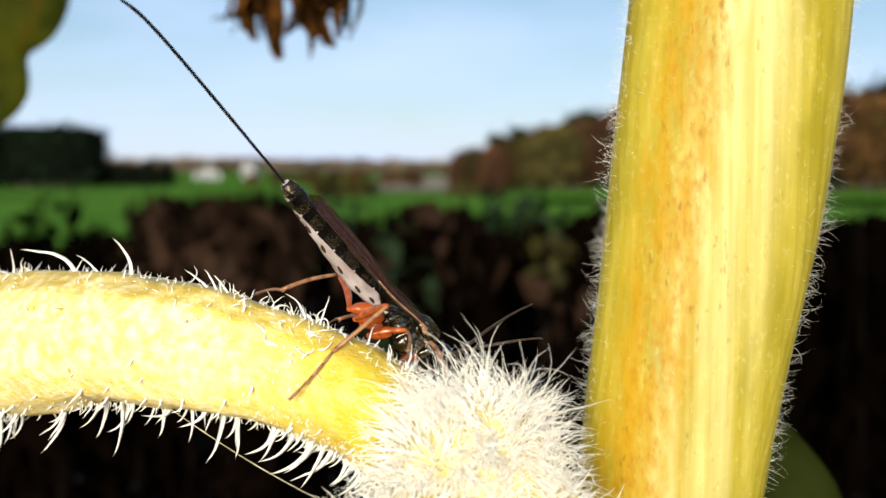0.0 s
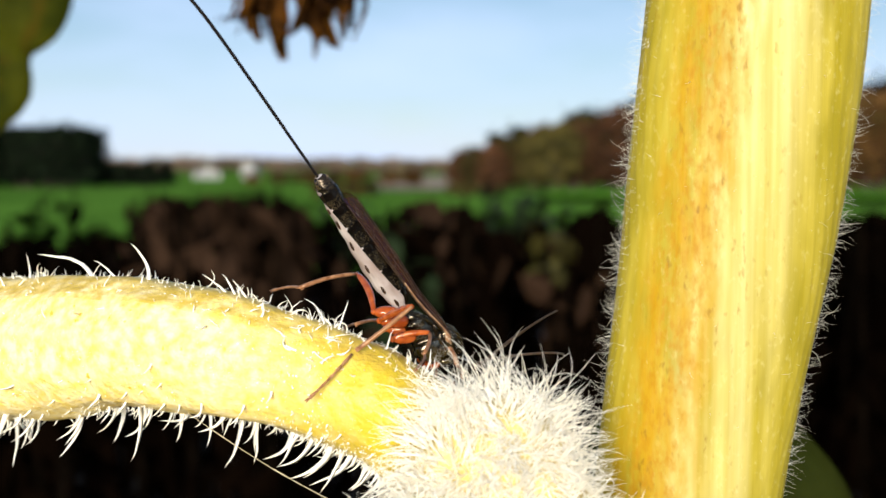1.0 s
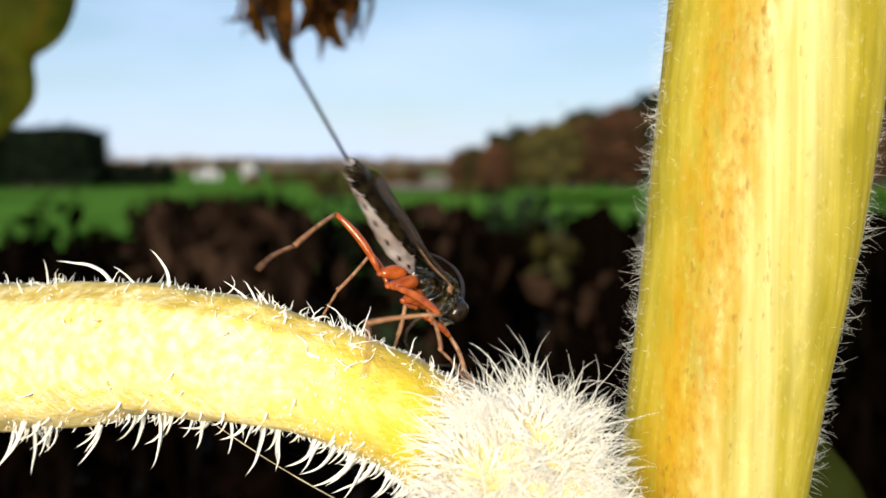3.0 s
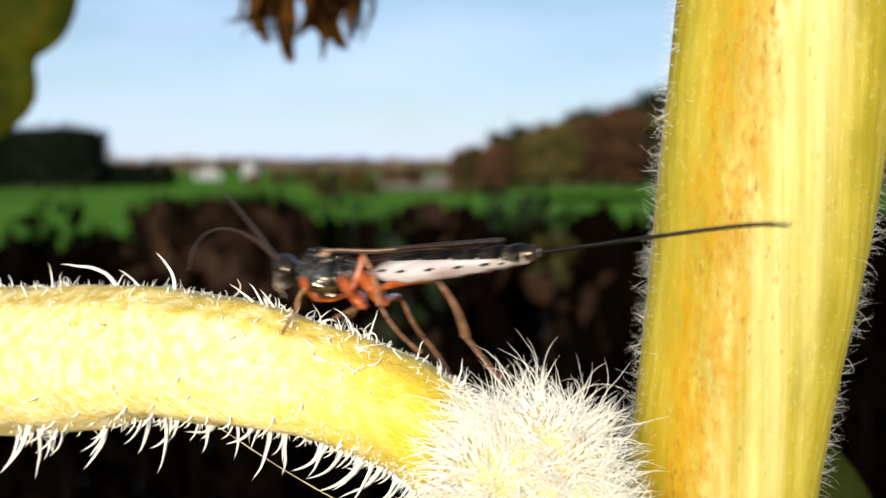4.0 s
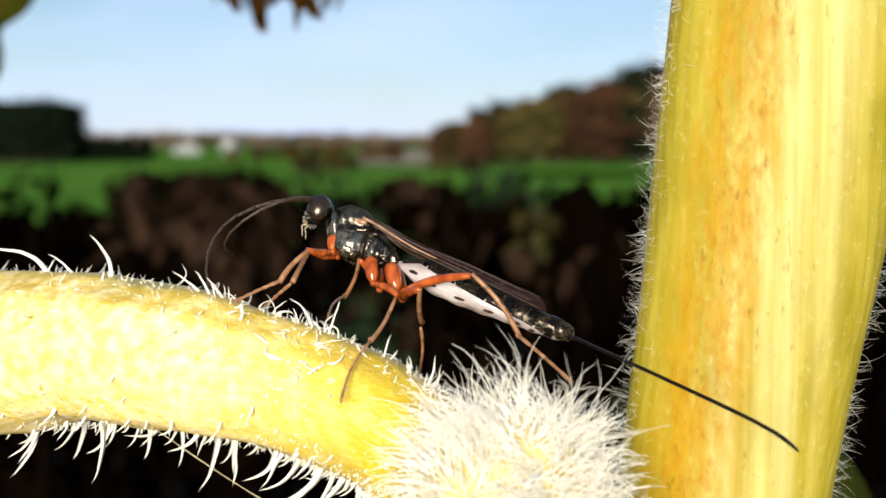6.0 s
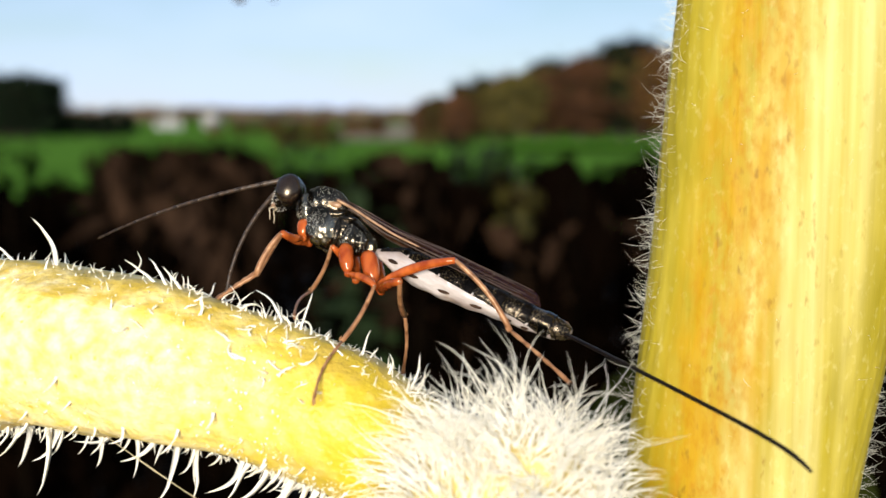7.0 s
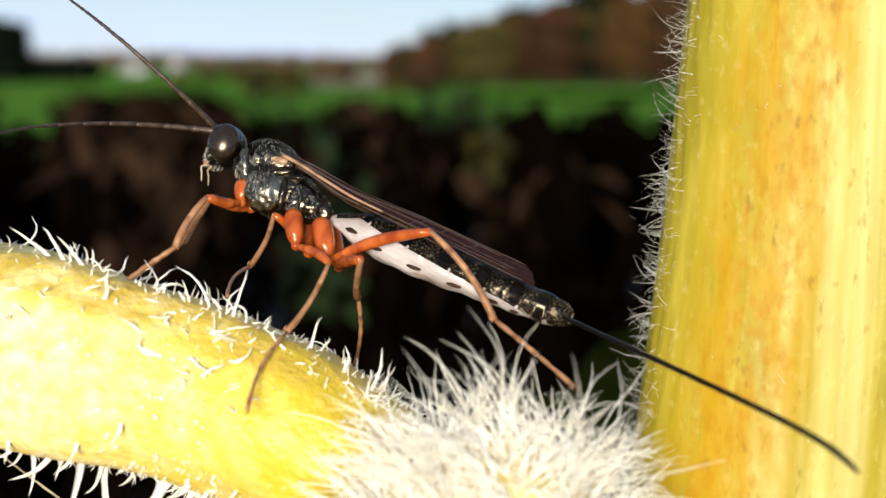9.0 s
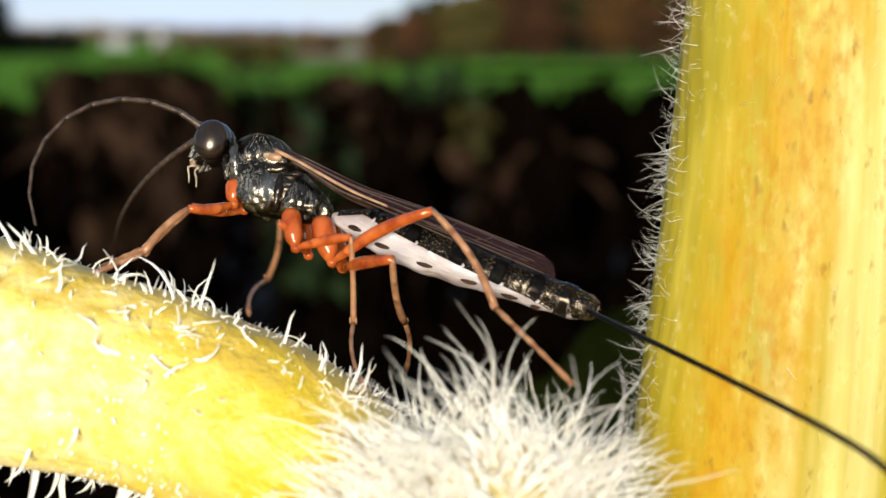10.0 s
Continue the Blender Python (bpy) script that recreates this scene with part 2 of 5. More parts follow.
def branch_material():
    """Pale yellow skin with rusty stains; weaker light towards the shoot painted as olive yellow."""
    m = material("branch_skin", (0.88, 0.64, 0.13), (0.95, 0.80, 0.44), 1100, 0.40, 1.0, 2400, 6, spots=((0.66, 0.44, 0.04), 1500, 0.66), spec=0.3)
    n, l = m.node_tree.nodes, m.node_tree.links
    b = n["Principled BSDF"]
    old = b.inputs["Base Color"].links[0].from_socket
    c = n.new("ShaderNodeTexCoord")
    s = n.new("ShaderNodeSeparateXYZ")
    l.new(c.outputs["Object"], s.inputs["Vector"])
    # light fading along the branch, mixed into the colour by x
    t = n.new("ShaderNodeTexNoise")
    t.inputs["Scale"].default_value, t.inputs["Detail"].default_value = 900, 5
    l.new(c.outputs["Object"], t.inputs["Vector"])
    w = n.new("ShaderNodeMath")
    w.operation = "MULTIPLY_ADD"
    w.inputs[1].default_value = 0.012
    l.new(t.outputs["Fac"], w.inputs[0])
    l.new(s.outputs["X"], w.inputs[2])
    r = n.new("ShaderNodeMapRange")
    r.inputs["From Min"].default_value, r.inputs["From Max"].default_value = -0.008, 0.004
    l.new(w.outputs["Value"], r.inputs["Value"])
    x = n.new("ShaderNodeMix")
    x.data_type = "RGBA"
    x.inputs["B"].default_value = (0.60, 0.43, 0.03, 1)
    l.new(r.outputs["Result"], x.inputs["Factor"])
    l.new(old, x.inputs["A"])
    # ochre stains along the upper side, with its weaker light painted in too
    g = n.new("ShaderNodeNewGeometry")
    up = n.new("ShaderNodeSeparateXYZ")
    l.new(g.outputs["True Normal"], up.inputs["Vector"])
    upper_ochre = n.new("ShaderNodeTexNoise")
    upper_ochre.inputs["Scale"].default_value, upper_ochre.inputs["Detail"].default_value = 800, 8
    l.new(c.outputs["Object"], upper_ochre.inputs["Vector"])
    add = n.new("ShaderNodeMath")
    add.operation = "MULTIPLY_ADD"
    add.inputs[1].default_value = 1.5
    l.new(upper_ochre.outputs["Fac"], add.inputs[0])
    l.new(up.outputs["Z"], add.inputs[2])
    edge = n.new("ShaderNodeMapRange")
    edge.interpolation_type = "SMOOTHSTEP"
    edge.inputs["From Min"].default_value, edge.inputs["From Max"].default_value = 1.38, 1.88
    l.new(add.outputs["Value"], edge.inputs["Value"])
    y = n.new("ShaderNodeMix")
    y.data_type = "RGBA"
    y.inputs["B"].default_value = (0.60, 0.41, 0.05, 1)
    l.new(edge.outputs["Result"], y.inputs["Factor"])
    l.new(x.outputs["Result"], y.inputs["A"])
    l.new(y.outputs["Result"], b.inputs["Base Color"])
    return m


def wing_material():
    m = bpy.data.materials.new("wing_membrane")
    m.use_nodes = True
    n, l = m.node_tree.nodes, m.node_tree.links
    b = n["Principled BSDF"]
    b.inputs["Base Color"].default_value = (0.030, 0.015, 0.009, 1)
    b.inputs["Roughness"].default_value = 0.20
    b.inputs["Specular IOR Level"].default_value = 0.2
    b.inputs["Thin Film Thickness"].default_value = 420
    b.inputs["Thin Film IOR"].default_value = 1.45
    tr = n.new("ShaderNodeBsdfTransparent")
    tr.inputs["Color"].default_value = (0.80, 0.66, 0.50, 1)
    ms = n.new("ShaderNodeMixShader")
    ms.inputs["Fac"].default_value = 0.58
    l.new(tr.outputs["BSDF"], ms.inputs[1])
    l.new(b.outputs["BSDF"], ms.inputs[2])
    l.new(ms.outputs["Shader"], n["Material Output"].inputs["Surface"])
    return m


STEM = stem_material()
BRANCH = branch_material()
SHOOT = material("shoot_skin", (0.58, 0.42, 0.10), (0.86, 0.72, 0.32), 500, 0.5, 0.5, 2400)
HAIR = material("plant_hair", (0.95, 0.88, 0.70), (0.99, 0.96, 0.88), 900, 0.35)
STEM_HAIR = material("stem_hair", (0.74, 0.69, 0.52), (0.90, 0.87, 0.78), 900, 0.4)
LEAF = material("green_leaf", (0.036, 0.046, 0.002), (0.105, 0.110, 0.006), 60, 0.7, 0.4, 400, through_light=0.25, spots=((0.09, 0.07, 0.004), 90, 0.58), spec=0.08)
DRY = material("dried_petal", (0.016, 0.006, 0.003), (0.20, 0.078, 0.010), 170, 0.8, 0.5, 900, through_light=0.3, spec=0.1)
DRY_DISC = material("dried_disc", (0.015, 0.008, 0.005), (0.05, 0.028, 0.014), 500, 0.9, 0.8, 1500)
CUTICLE = material("black_cuticle", (0.003, 0.0025, 0.002), (0.007, 0.005, 0.003), 1800, 0.20, 0.5, 1300, spec=0.6, warm=True)
SILVERED = material("glossy_side_cuticle", (0.06, 0.048, 0.033), (0.40, 0.34, 0.25), 1000, 0.23, 0.6, 1200, 5, (1.2, 1.2, 0.8), warm=True, metal=1.0)
PITTED = material("pitted_cuticle", (0.020, 0.016, 0.011), (0.17, 0.14, 0.10), 1300, 0.24, 0.8, 1700, warm=True, metal=1.0)
BELLY = material("white_belly", (0.30, 0.22, 0.19), (0.62, 0.56, 0.54), 520, 0.20, 1.0, 1300, 6, (0.6, 1, 1.6), spec=0.5, spots=((0.36, 0.22, 0.12), 900, 0.60, 0.2), through_light=0.12)
SPOT = material("dark_spot", (0.014, 0.007, 0.004), (0.050, 0.022, 0.010), 3000, 0.6, 0.3, 9000, spec=0.15)
RED = material("red_leg", (0.25, 0.036, 0.005), (0.46, 0.104, 0.018), 1500, 0.16, 0.7, 2000, 5, (1, 1, 0.5), coat=0.35, spots=((0.17, 0.026, 0.004), 1900, 0.62, 0.16), warm=True)
TAN = material("tan_leg", (0.20, 0.082, 0.036), (0.42, 0.215, 0.105), 1500, 0.34, 0.5, 7000, 6, spots=((0.15, 0.060, 0.026), 1300, 0.57, 0.15), warm=True)
PALE = material("pale_mouthpart", (0.38, 0.28, 0.17), (0.62, 0.50, 0.35), 2200, 0.4)
EYE = material("compound_eye", (0.006, 0.003, 0.002), (0.016, 0.009, 0.006), 3000, 0.26, 0.0, 42000, spec=0.9, warm=True)
BAND = material("glossy_cuticle", (0.004, 0.003, 0.0025), (0.010, 0.007, 0.005), 1400, 0.16, 0.3, 1300, spec=0.6, warm=True)
FEELER = material("feeler", (0.010, 0.007, 0.005), (0.085, 0.050, 0.028), 3200, 0.45, 0.4, 14000)
DRILL = material("drill_sheath", (0.004, 0.003, 0.003), (0.010, 0.007, 0.006), 2500, 0.35, 0.4, 12000, spec=0.15)
TERGITE = material("speckled_cuticle", (0.005, 0.004, 0.003), (0.012, 0.009, 0.007), 1500, 0.23, 0.9, 1800, spec=0.75, spots=((0.15, 0.11, 0.055), 12000, 0.54, 0.12), warm=True)
SILVER = material("silver_down", (0.52, 0.47, 0.39), (0.80, 0.75, 0.65), 3000, 0.3)
DIM_LEAF = material("dull_leaf", (0.013, 0.020, 0.003), (0.038, 0.047, 0.007), 60, 0.8, 0.4, 400, spec=0.05)
WING = wing_material()
VEIN = material("wing_vein", (0.022, 0.012, 0.007), (0.065, 0.034, 0.018), 2000, 0.4)
STRIPE = material("shoulder_stripe", (0.22, 0.12, 0.05), (0.52, 0.36, 0.21), 2600, 0.35, 0.4, 6000)
COSTA = material("wing_base", (0.20, 0.10, 0.045), (0.42, 0.25, 0.14), 2000, 0.4)
SILK = material("silk", (0.45, 0.36, 0.20), (0.70, 0.60, 0.40), 1500, 0.4)
FIELD = material("meadow", (0.066, 0.155, 0.018), (0.168, 0.350, 0.044), 0.05, 0.9, 0.6, 4, spec=0.0, stretch=(1, 0.5, 1), spots=((0.20, 0.16, 0.075), 0.011, 0.55))
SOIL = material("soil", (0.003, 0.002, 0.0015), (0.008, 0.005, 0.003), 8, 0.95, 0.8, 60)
# the crop's shade is put into the near-black of leaves and stalks
WITHERED_SHADE = material("shaded_withered_leaves", (0.0004, 0.0003, 0.0002), (0.0034, 0.0018, 0.0010), 1.2, 0.95, spec=0.0)
# the plants' own brown, with the light on their tops put in
LIT_BROWN_CROP = material("brown_lit_leaves", (0.002, 0.0013, 0.0008), (0.036, 0.020, 0.012), 6, 0.95, spec=0.0)
STALK = material("withered_stalk", (0.001, 0.0008, 0.0005), (0.006, 0.004, 0.0025), 12, 0.9, spec=0.0)
WEED = material("weed_leaves", (0.004, 0.010, 0.002), (0.013, 0.027, 0.005), 9, 0.8, spec=0.2)
YELLOWED = material("yellowed_leaves", (0.016, 0.015, 0.002), (0.050, 0.042, 0.005), 30, 0.7, spec=0.2)
BARK = material("bark", (0.03, 0.022, 0.016), (0.08, 0.06, 0.045), 3, 0.9, 0.6, 12)
DARK_CROWN = material("dark_needles", (0.003, 0.006, 0.003), (0.010, 0.018, 0.007), 0.6, 0.9, random_tint=0.35, spec=0.1)
RUST_CROWN = material("rust_leaves", (0.026, 0.013, 0.007), (0.118, 0.052, 0.023), 0.6, 0.9, random_tint=0.35, spec=0.1)
# the distance haze is put into this pale crown colour
HAZY_CROWN = material("hazed_crown", (0.18, 0.135, 0.10), (0.38, 0.28, 0.20), 0.6, 0.9, random_tint=0.25, spec=0.1)
AMBER_CROWN = material("amber_leaves", (0.05, 0.024, 0.008), (0.16, 0.082, 0.024), 0.6, 0.9, random_tint=0.35, spec=0.1)
OLIVE_CROWN = material("olive_leaves", (0.024, 0.025, 0.008), (0.10, 0.078, 0.020), 0.6, 0.9, random_tint=0.35, spec=0.1)
WALL = material("white_render", (0.33, 0.325, 0.32), (0.46, 0.455, 0.45), 0.6, 0.8)
ROOF = material("roof_tiles", (0.12, 0.09, 0.08), (0.20, 0.16, 0.14), 1.5, 0.8)
PANE = material("dark_pane", (0.02, 0.022, 0.025), (0.03, 0.033, 0.036), 1, 0.1)

# ---- ground, fields and distance ----
def ground_height(x, y):
    def step(a, b, v):
        u = min(max((v - a) / (b - a), 0), 1)
        return u * u * (3 - 2 * u)
    return -3.0 * step(12, 190, y) + 2.6 * step(320, 1500, y) + 0.12 * noise.noise(Vector((x * 0.03, y * 0.03, 0))) * step(15, 60, y)


def build_ground():
    ys = [-60, -20, -5, 0, 2, 4, 6, 9, 13, 18, 25, 35, 50, 70, 95, 125, 160, 200, 250, 320, 420, 560, 750, 1000, 1500, 2300, 3600, 4900]
    xs = sorted({s * v for v in (0, 4, 10, 20, 35, 55, 85, 130, 200, 300, 480, 800, 1400, 2400, 4000) for s in (-1, 1)})
    bm = bmesh.new()
    grid = [[bm.verts.new((x, y, ground_height(x, y))) for x in xs] for y in ys]
    for j in range(len(ys) - 1):
        for i in range(len(xs) - 1):
            f = bm.faces.new((grid[j][i], grid[j][i + 1], grid[j + 1][i + 1], grid[j + 1][i]))
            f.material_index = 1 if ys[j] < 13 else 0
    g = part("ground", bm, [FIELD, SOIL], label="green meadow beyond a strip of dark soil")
    tagged(g, category="ground", kind="structure")
    # a pale stubble field among the meadows
    bm = bmesh.new()
    rows = []
    for y in (172, 185, 200, 220, 240, 265, 290, 320, 350):
        rows.append([bm.verts.new((x * y / 250, y, ground_height(x * y / 250, y) + 0.3)) for x in (-13 + 9 * noise.noise(Vector((y * 0.017, 1, 0))), -8, -4, 0, 6 + 9 * noise.noise(Vector((y * 0.017, 5, 0))))])
    for r0, r1 in zip(rows, rows[1:]):
        for i in range(4):
            bm.faces.new((r0[i], r0[i + 1], r1[i + 1], r1[i]))
    # a bright green strip of young crop below the wood
    bm2 = bmesh.new()
    rows = []
    for y in (45, 60, 80, 100, 120, 140, 165):
        rows.append([bm2.verts.new((x * y + 1.2 * noise.noise(Vector((y * 0.05, x * 9, 2))), y, ground_height(x * y, y) + 0.25)) for x in (0.085, 0.12, 0.16, 0.22, 0.30, 0.42)])
    for r0, r1 in zip(rows, rows[1:]):
        for i in range(5):
            bm2.faces.new((r0[i], r0[i + 1], r1[i + 1], r1[i]))
    young = material("young_crop", (0.105, 0.260, 0.022), (0.190, 0.440, 0.040), 0.25, 0.9, 0.5, 5, spec=0.0)
    tagged(part("field", bm2, young, label="bright green field of young crop below a wood"), category="field", kind="structure")
    stubble = material("stubble", (0.24, 0.175, 0.09), (0.44, 0.32, 0.18), 0.12, 0.9, 0.5, 5)
    tagged(part("field", bm, stubble, label="pale tan stubble field among green meadows"), category="field", kind="structure")


def tree_mesh(height, spread, crown_mat, seed, conifer=False):
    r = random.Random(seed)
    base = new("tree")
    bm = bmesh.new()
    n = 7
    pts = [(0.06 * height * noise.noise(Vector((i * 0.4, seed, 0))), 0.06 * height * noise.noise(Vector((seed, i * 0.4, 3))), height * 0.92 * i / n) for i in range(n + 1)]
    pts[0] = (0, 0, 0)
    ring_tube(bm, pts, [0.028 * height * (1 - 0.85 * i / n) for i in range(n + 1)], 7)
    for k in range(7):
        z = height * r.uniform(0.25, 0.7)
        g = r.uniform(0, 6.28)
        l = spread * r.uniform(0.45, 0.8)
        ring_tube(bm, [(0, 0, z), (l * 0.5 * math.cos(g), l * 0.5 * math.sin(g), z + height * 0.07), (l * math.cos(g), l * math.sin(g), z + height * 0.17)],
                  [0.011 * height, 0.007 * height, 0.002 * height], 5)
    part("trunk", bm, BARK, base)
    verts, faces = [], []
    clumps = [(r.uniform(0, 6.28), r.uniform(0.16, 0.98), r.uniform(0.2, 1)) for _ in range(60)]
    for g, u, d in clumps:
        if conifer:
            wide = spread * (1 - u) * 0.9 + 0.05 * spread
        else:
            wide = spread * math.sin(math.pi * min(1, (u - 0.08) / 0.95)) ** 0.6
        c = Vector((wide * d * math.cos(g), wide * d * math.sin(g), u * height))
        size = height * r.uniform(0.06, 0.11)
        for _ in range(26):
            p = c + Vector((r.gauss(0, 1), r.gauss(0, 1), r.gauss(0, 0.8))) * size * 0.6
            s = height * r.uniform(0.025, 0.05)
            q = Euler((r.uniform(-1.2, 1.2), r.uniform(-1.2, 1.2), r.uniform(0, 6.28))).to_matrix()
            k = len(verts)
            verts += [p + q @ Vector(v) * s for v in ((-1, 0, 0), (0, -0.6, 0.15), (1, 0, 0), (0, 0.6, 0.15))]
            faces.append((k, k + 1, k + 2, k + 3))
    sheet_mesh("crown", verts, faces, crown_mat, base, smooth=False)
    return base


def place_trees():
    kinds = [
        (tree_mesh(10, 3.4, RUST_CROWN, 11), "rust-brown autumn tree at the edge of a wood"),
        (tree_mesh(10, 3.2, OLIVE_CROWN, 12), "olive and ochre autumn tree at the edge of a wood"),
        (tree_mesh(11, 2.8, DARK_CROWN, 13, True), "dark green conifer at the edge of a wood"),
        (tree_mesh(10, 3.6, AMBER_CROWN, 14), "amber autumn bush between fields"),
        (tree_mesh(10, 3.4, HAZY_CROWN, 15), "hazy pale brown tree in a far hedgerow"),
    ]
    r = random.Random(5)
    used = [False] * 5

    def put(kind, x, y, s, group, wide=1.0):
        ob, label = kinds[kind]
        m = Matrix.Translation((x, y, ground_height(x, y) - 0.05)) @ Matrix.Rotation(r.uniform(0, 6.28), 4, "Z")
        if used[kind]:
            ob = copy_thing(ob, m)
        else:
            ob.matrix_basis = m
            used[kind] = True
        ob.scale = (s * wide * r.uniform(1.0, 1.3), s * wide * r.uniform(1.0, 1.3), s)
        tagged(ob, label, "tree", group)

    # the wooded rise, taller towards one end
    for i in range(80):
        u = i / 79
        x = 2.5 + 78 * u + r.uniform(-1, 1)
        y = 172 + r.uniform(-5, 5) + (6 if i % 2 else 0)
        tall = 0.46 + 0.78 * min(1, (u / 0.36)) ** 0.7 + 0.36 * max(0, u - 0.36)
        put((0, 1, 0, 2, 1, 0, 3, 1, 0, 2, 1)[(i // 2 + i % 2 * 5) % 11], x, y, tall * r.uniform(0.96, 1.04), "wood on the rise", 1.15)
    # the dark conifer wood on the other side, and its low continuation
    for i in range(44):
        x = -84 + 26.5 * i / 43 + r.uniform(-0.4, 0.4)
        put(2, x, 196 + r.uniform(-6, 6), r.uniform(0.73, 0.88), "dark conifer wood", 1.5)
    for i in range(12):
        put(r.choice((2, 2, 1)), -57.5 + 10.5 * i / 11, 205 + r.uniform(-5, 5), r.uniform(0.30, 0.38), "dark conifer wood", 1.8)
    # orange and olive bushes along the middle fields
    for i in range(26):
        x = -34 + 30 * r.random() ** 0.8
        put(r.choice((0, 1, 1, 3, 3)), x, 225 + r.uniform(-25, 60), r.uniform(0.13, 0.30), "bushes between the fields", 2.0)
    for i in range(26):
        y = r.uniform(60, 130)
        put(r.choice((0, 1, 1, 1, 2, 3)), y * r.choice((r.uniform(-0.11, -0.055), r.uniform(0.01, 0.05))), y, r.uniform(0.06, 0.14), "bushes between the fields", 1.8)
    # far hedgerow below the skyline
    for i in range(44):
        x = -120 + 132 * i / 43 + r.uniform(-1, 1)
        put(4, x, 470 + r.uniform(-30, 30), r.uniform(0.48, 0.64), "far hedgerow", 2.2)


def house(x, y, wide, deep, wall, ridge, turn):
    z = ground_height(x, y) - 0.2
    base = new("house")
    base.matrix_world = Matrix.Translation((x, y, z)) @ Matrix.Rotation(radians(turn), 4, "Z")
    bm = bmesh.new()
    w, d = wide / 2, deep / 2
    pr = [bm.verts.new(v) for v in ((-w, -d, 0), (w, -d, 0), (w, -d, wall), (0, -d, ridge), (-w, -d, wall), (-w, d, 0), (w, d, 0), (w, d, wall), (0, d, ridge), (-w, d, wall))]
    for f in ((0, 1, 2, 3, 4), (9, 8, 7, 6, 5), (0, 4, 9, 5), (1, 6, 7, 2), (4, 3, 8, 9), (3, 2, 7, 8), (0, 5, 6, 1)):
        bm.faces.new([pr[i] for i in f])
    part("wall", bm, WALL, base, smooth=False)
    bm = bmesh.new()
    for s in (-1, 1):
        a = [(0, -d - 0.4, ridge + 0.05), (s * (w + 0.4), -d - 0.4, wall - 0.25), (s * (w + 0.4), d + 0.4, wall - 0.25), (0, d + 0.4, ridge + 0.05)]
        lo = [bm.verts.new(v) for v in a]
        hi = [bm.verts.new((v[0], v[1], v[2] + 0.2)) for v in a]
        bm.faces.new(lo)
        bm.faces.new(hi)
        for i in range(4):
            bm.faces.new((lo[i], lo[(i + 1) % 4], hi[(i + 1) % 4], hi[i]))
    part("roof", bm, ROOF, base, smooth=False)
    for k in range(max(2, int(wide / 2.2))):
        cx = -w + wide * (k + 0.5) / max(2, int(wide / 2.2))
        bm = bmesh.new()
        bmesh.ops.create_cube(bm, size=1, matrix=Matrix.Translation((cx, -d - 0.01, wall * 0.5)) @ Matrix.Diagonal((0.8, 0.08, 1.1, 1)))
        part("window", bm, PANE, base, smooth=False)
    return tagged(base, "small white rendered house with a dark roof", "house", "far houses")


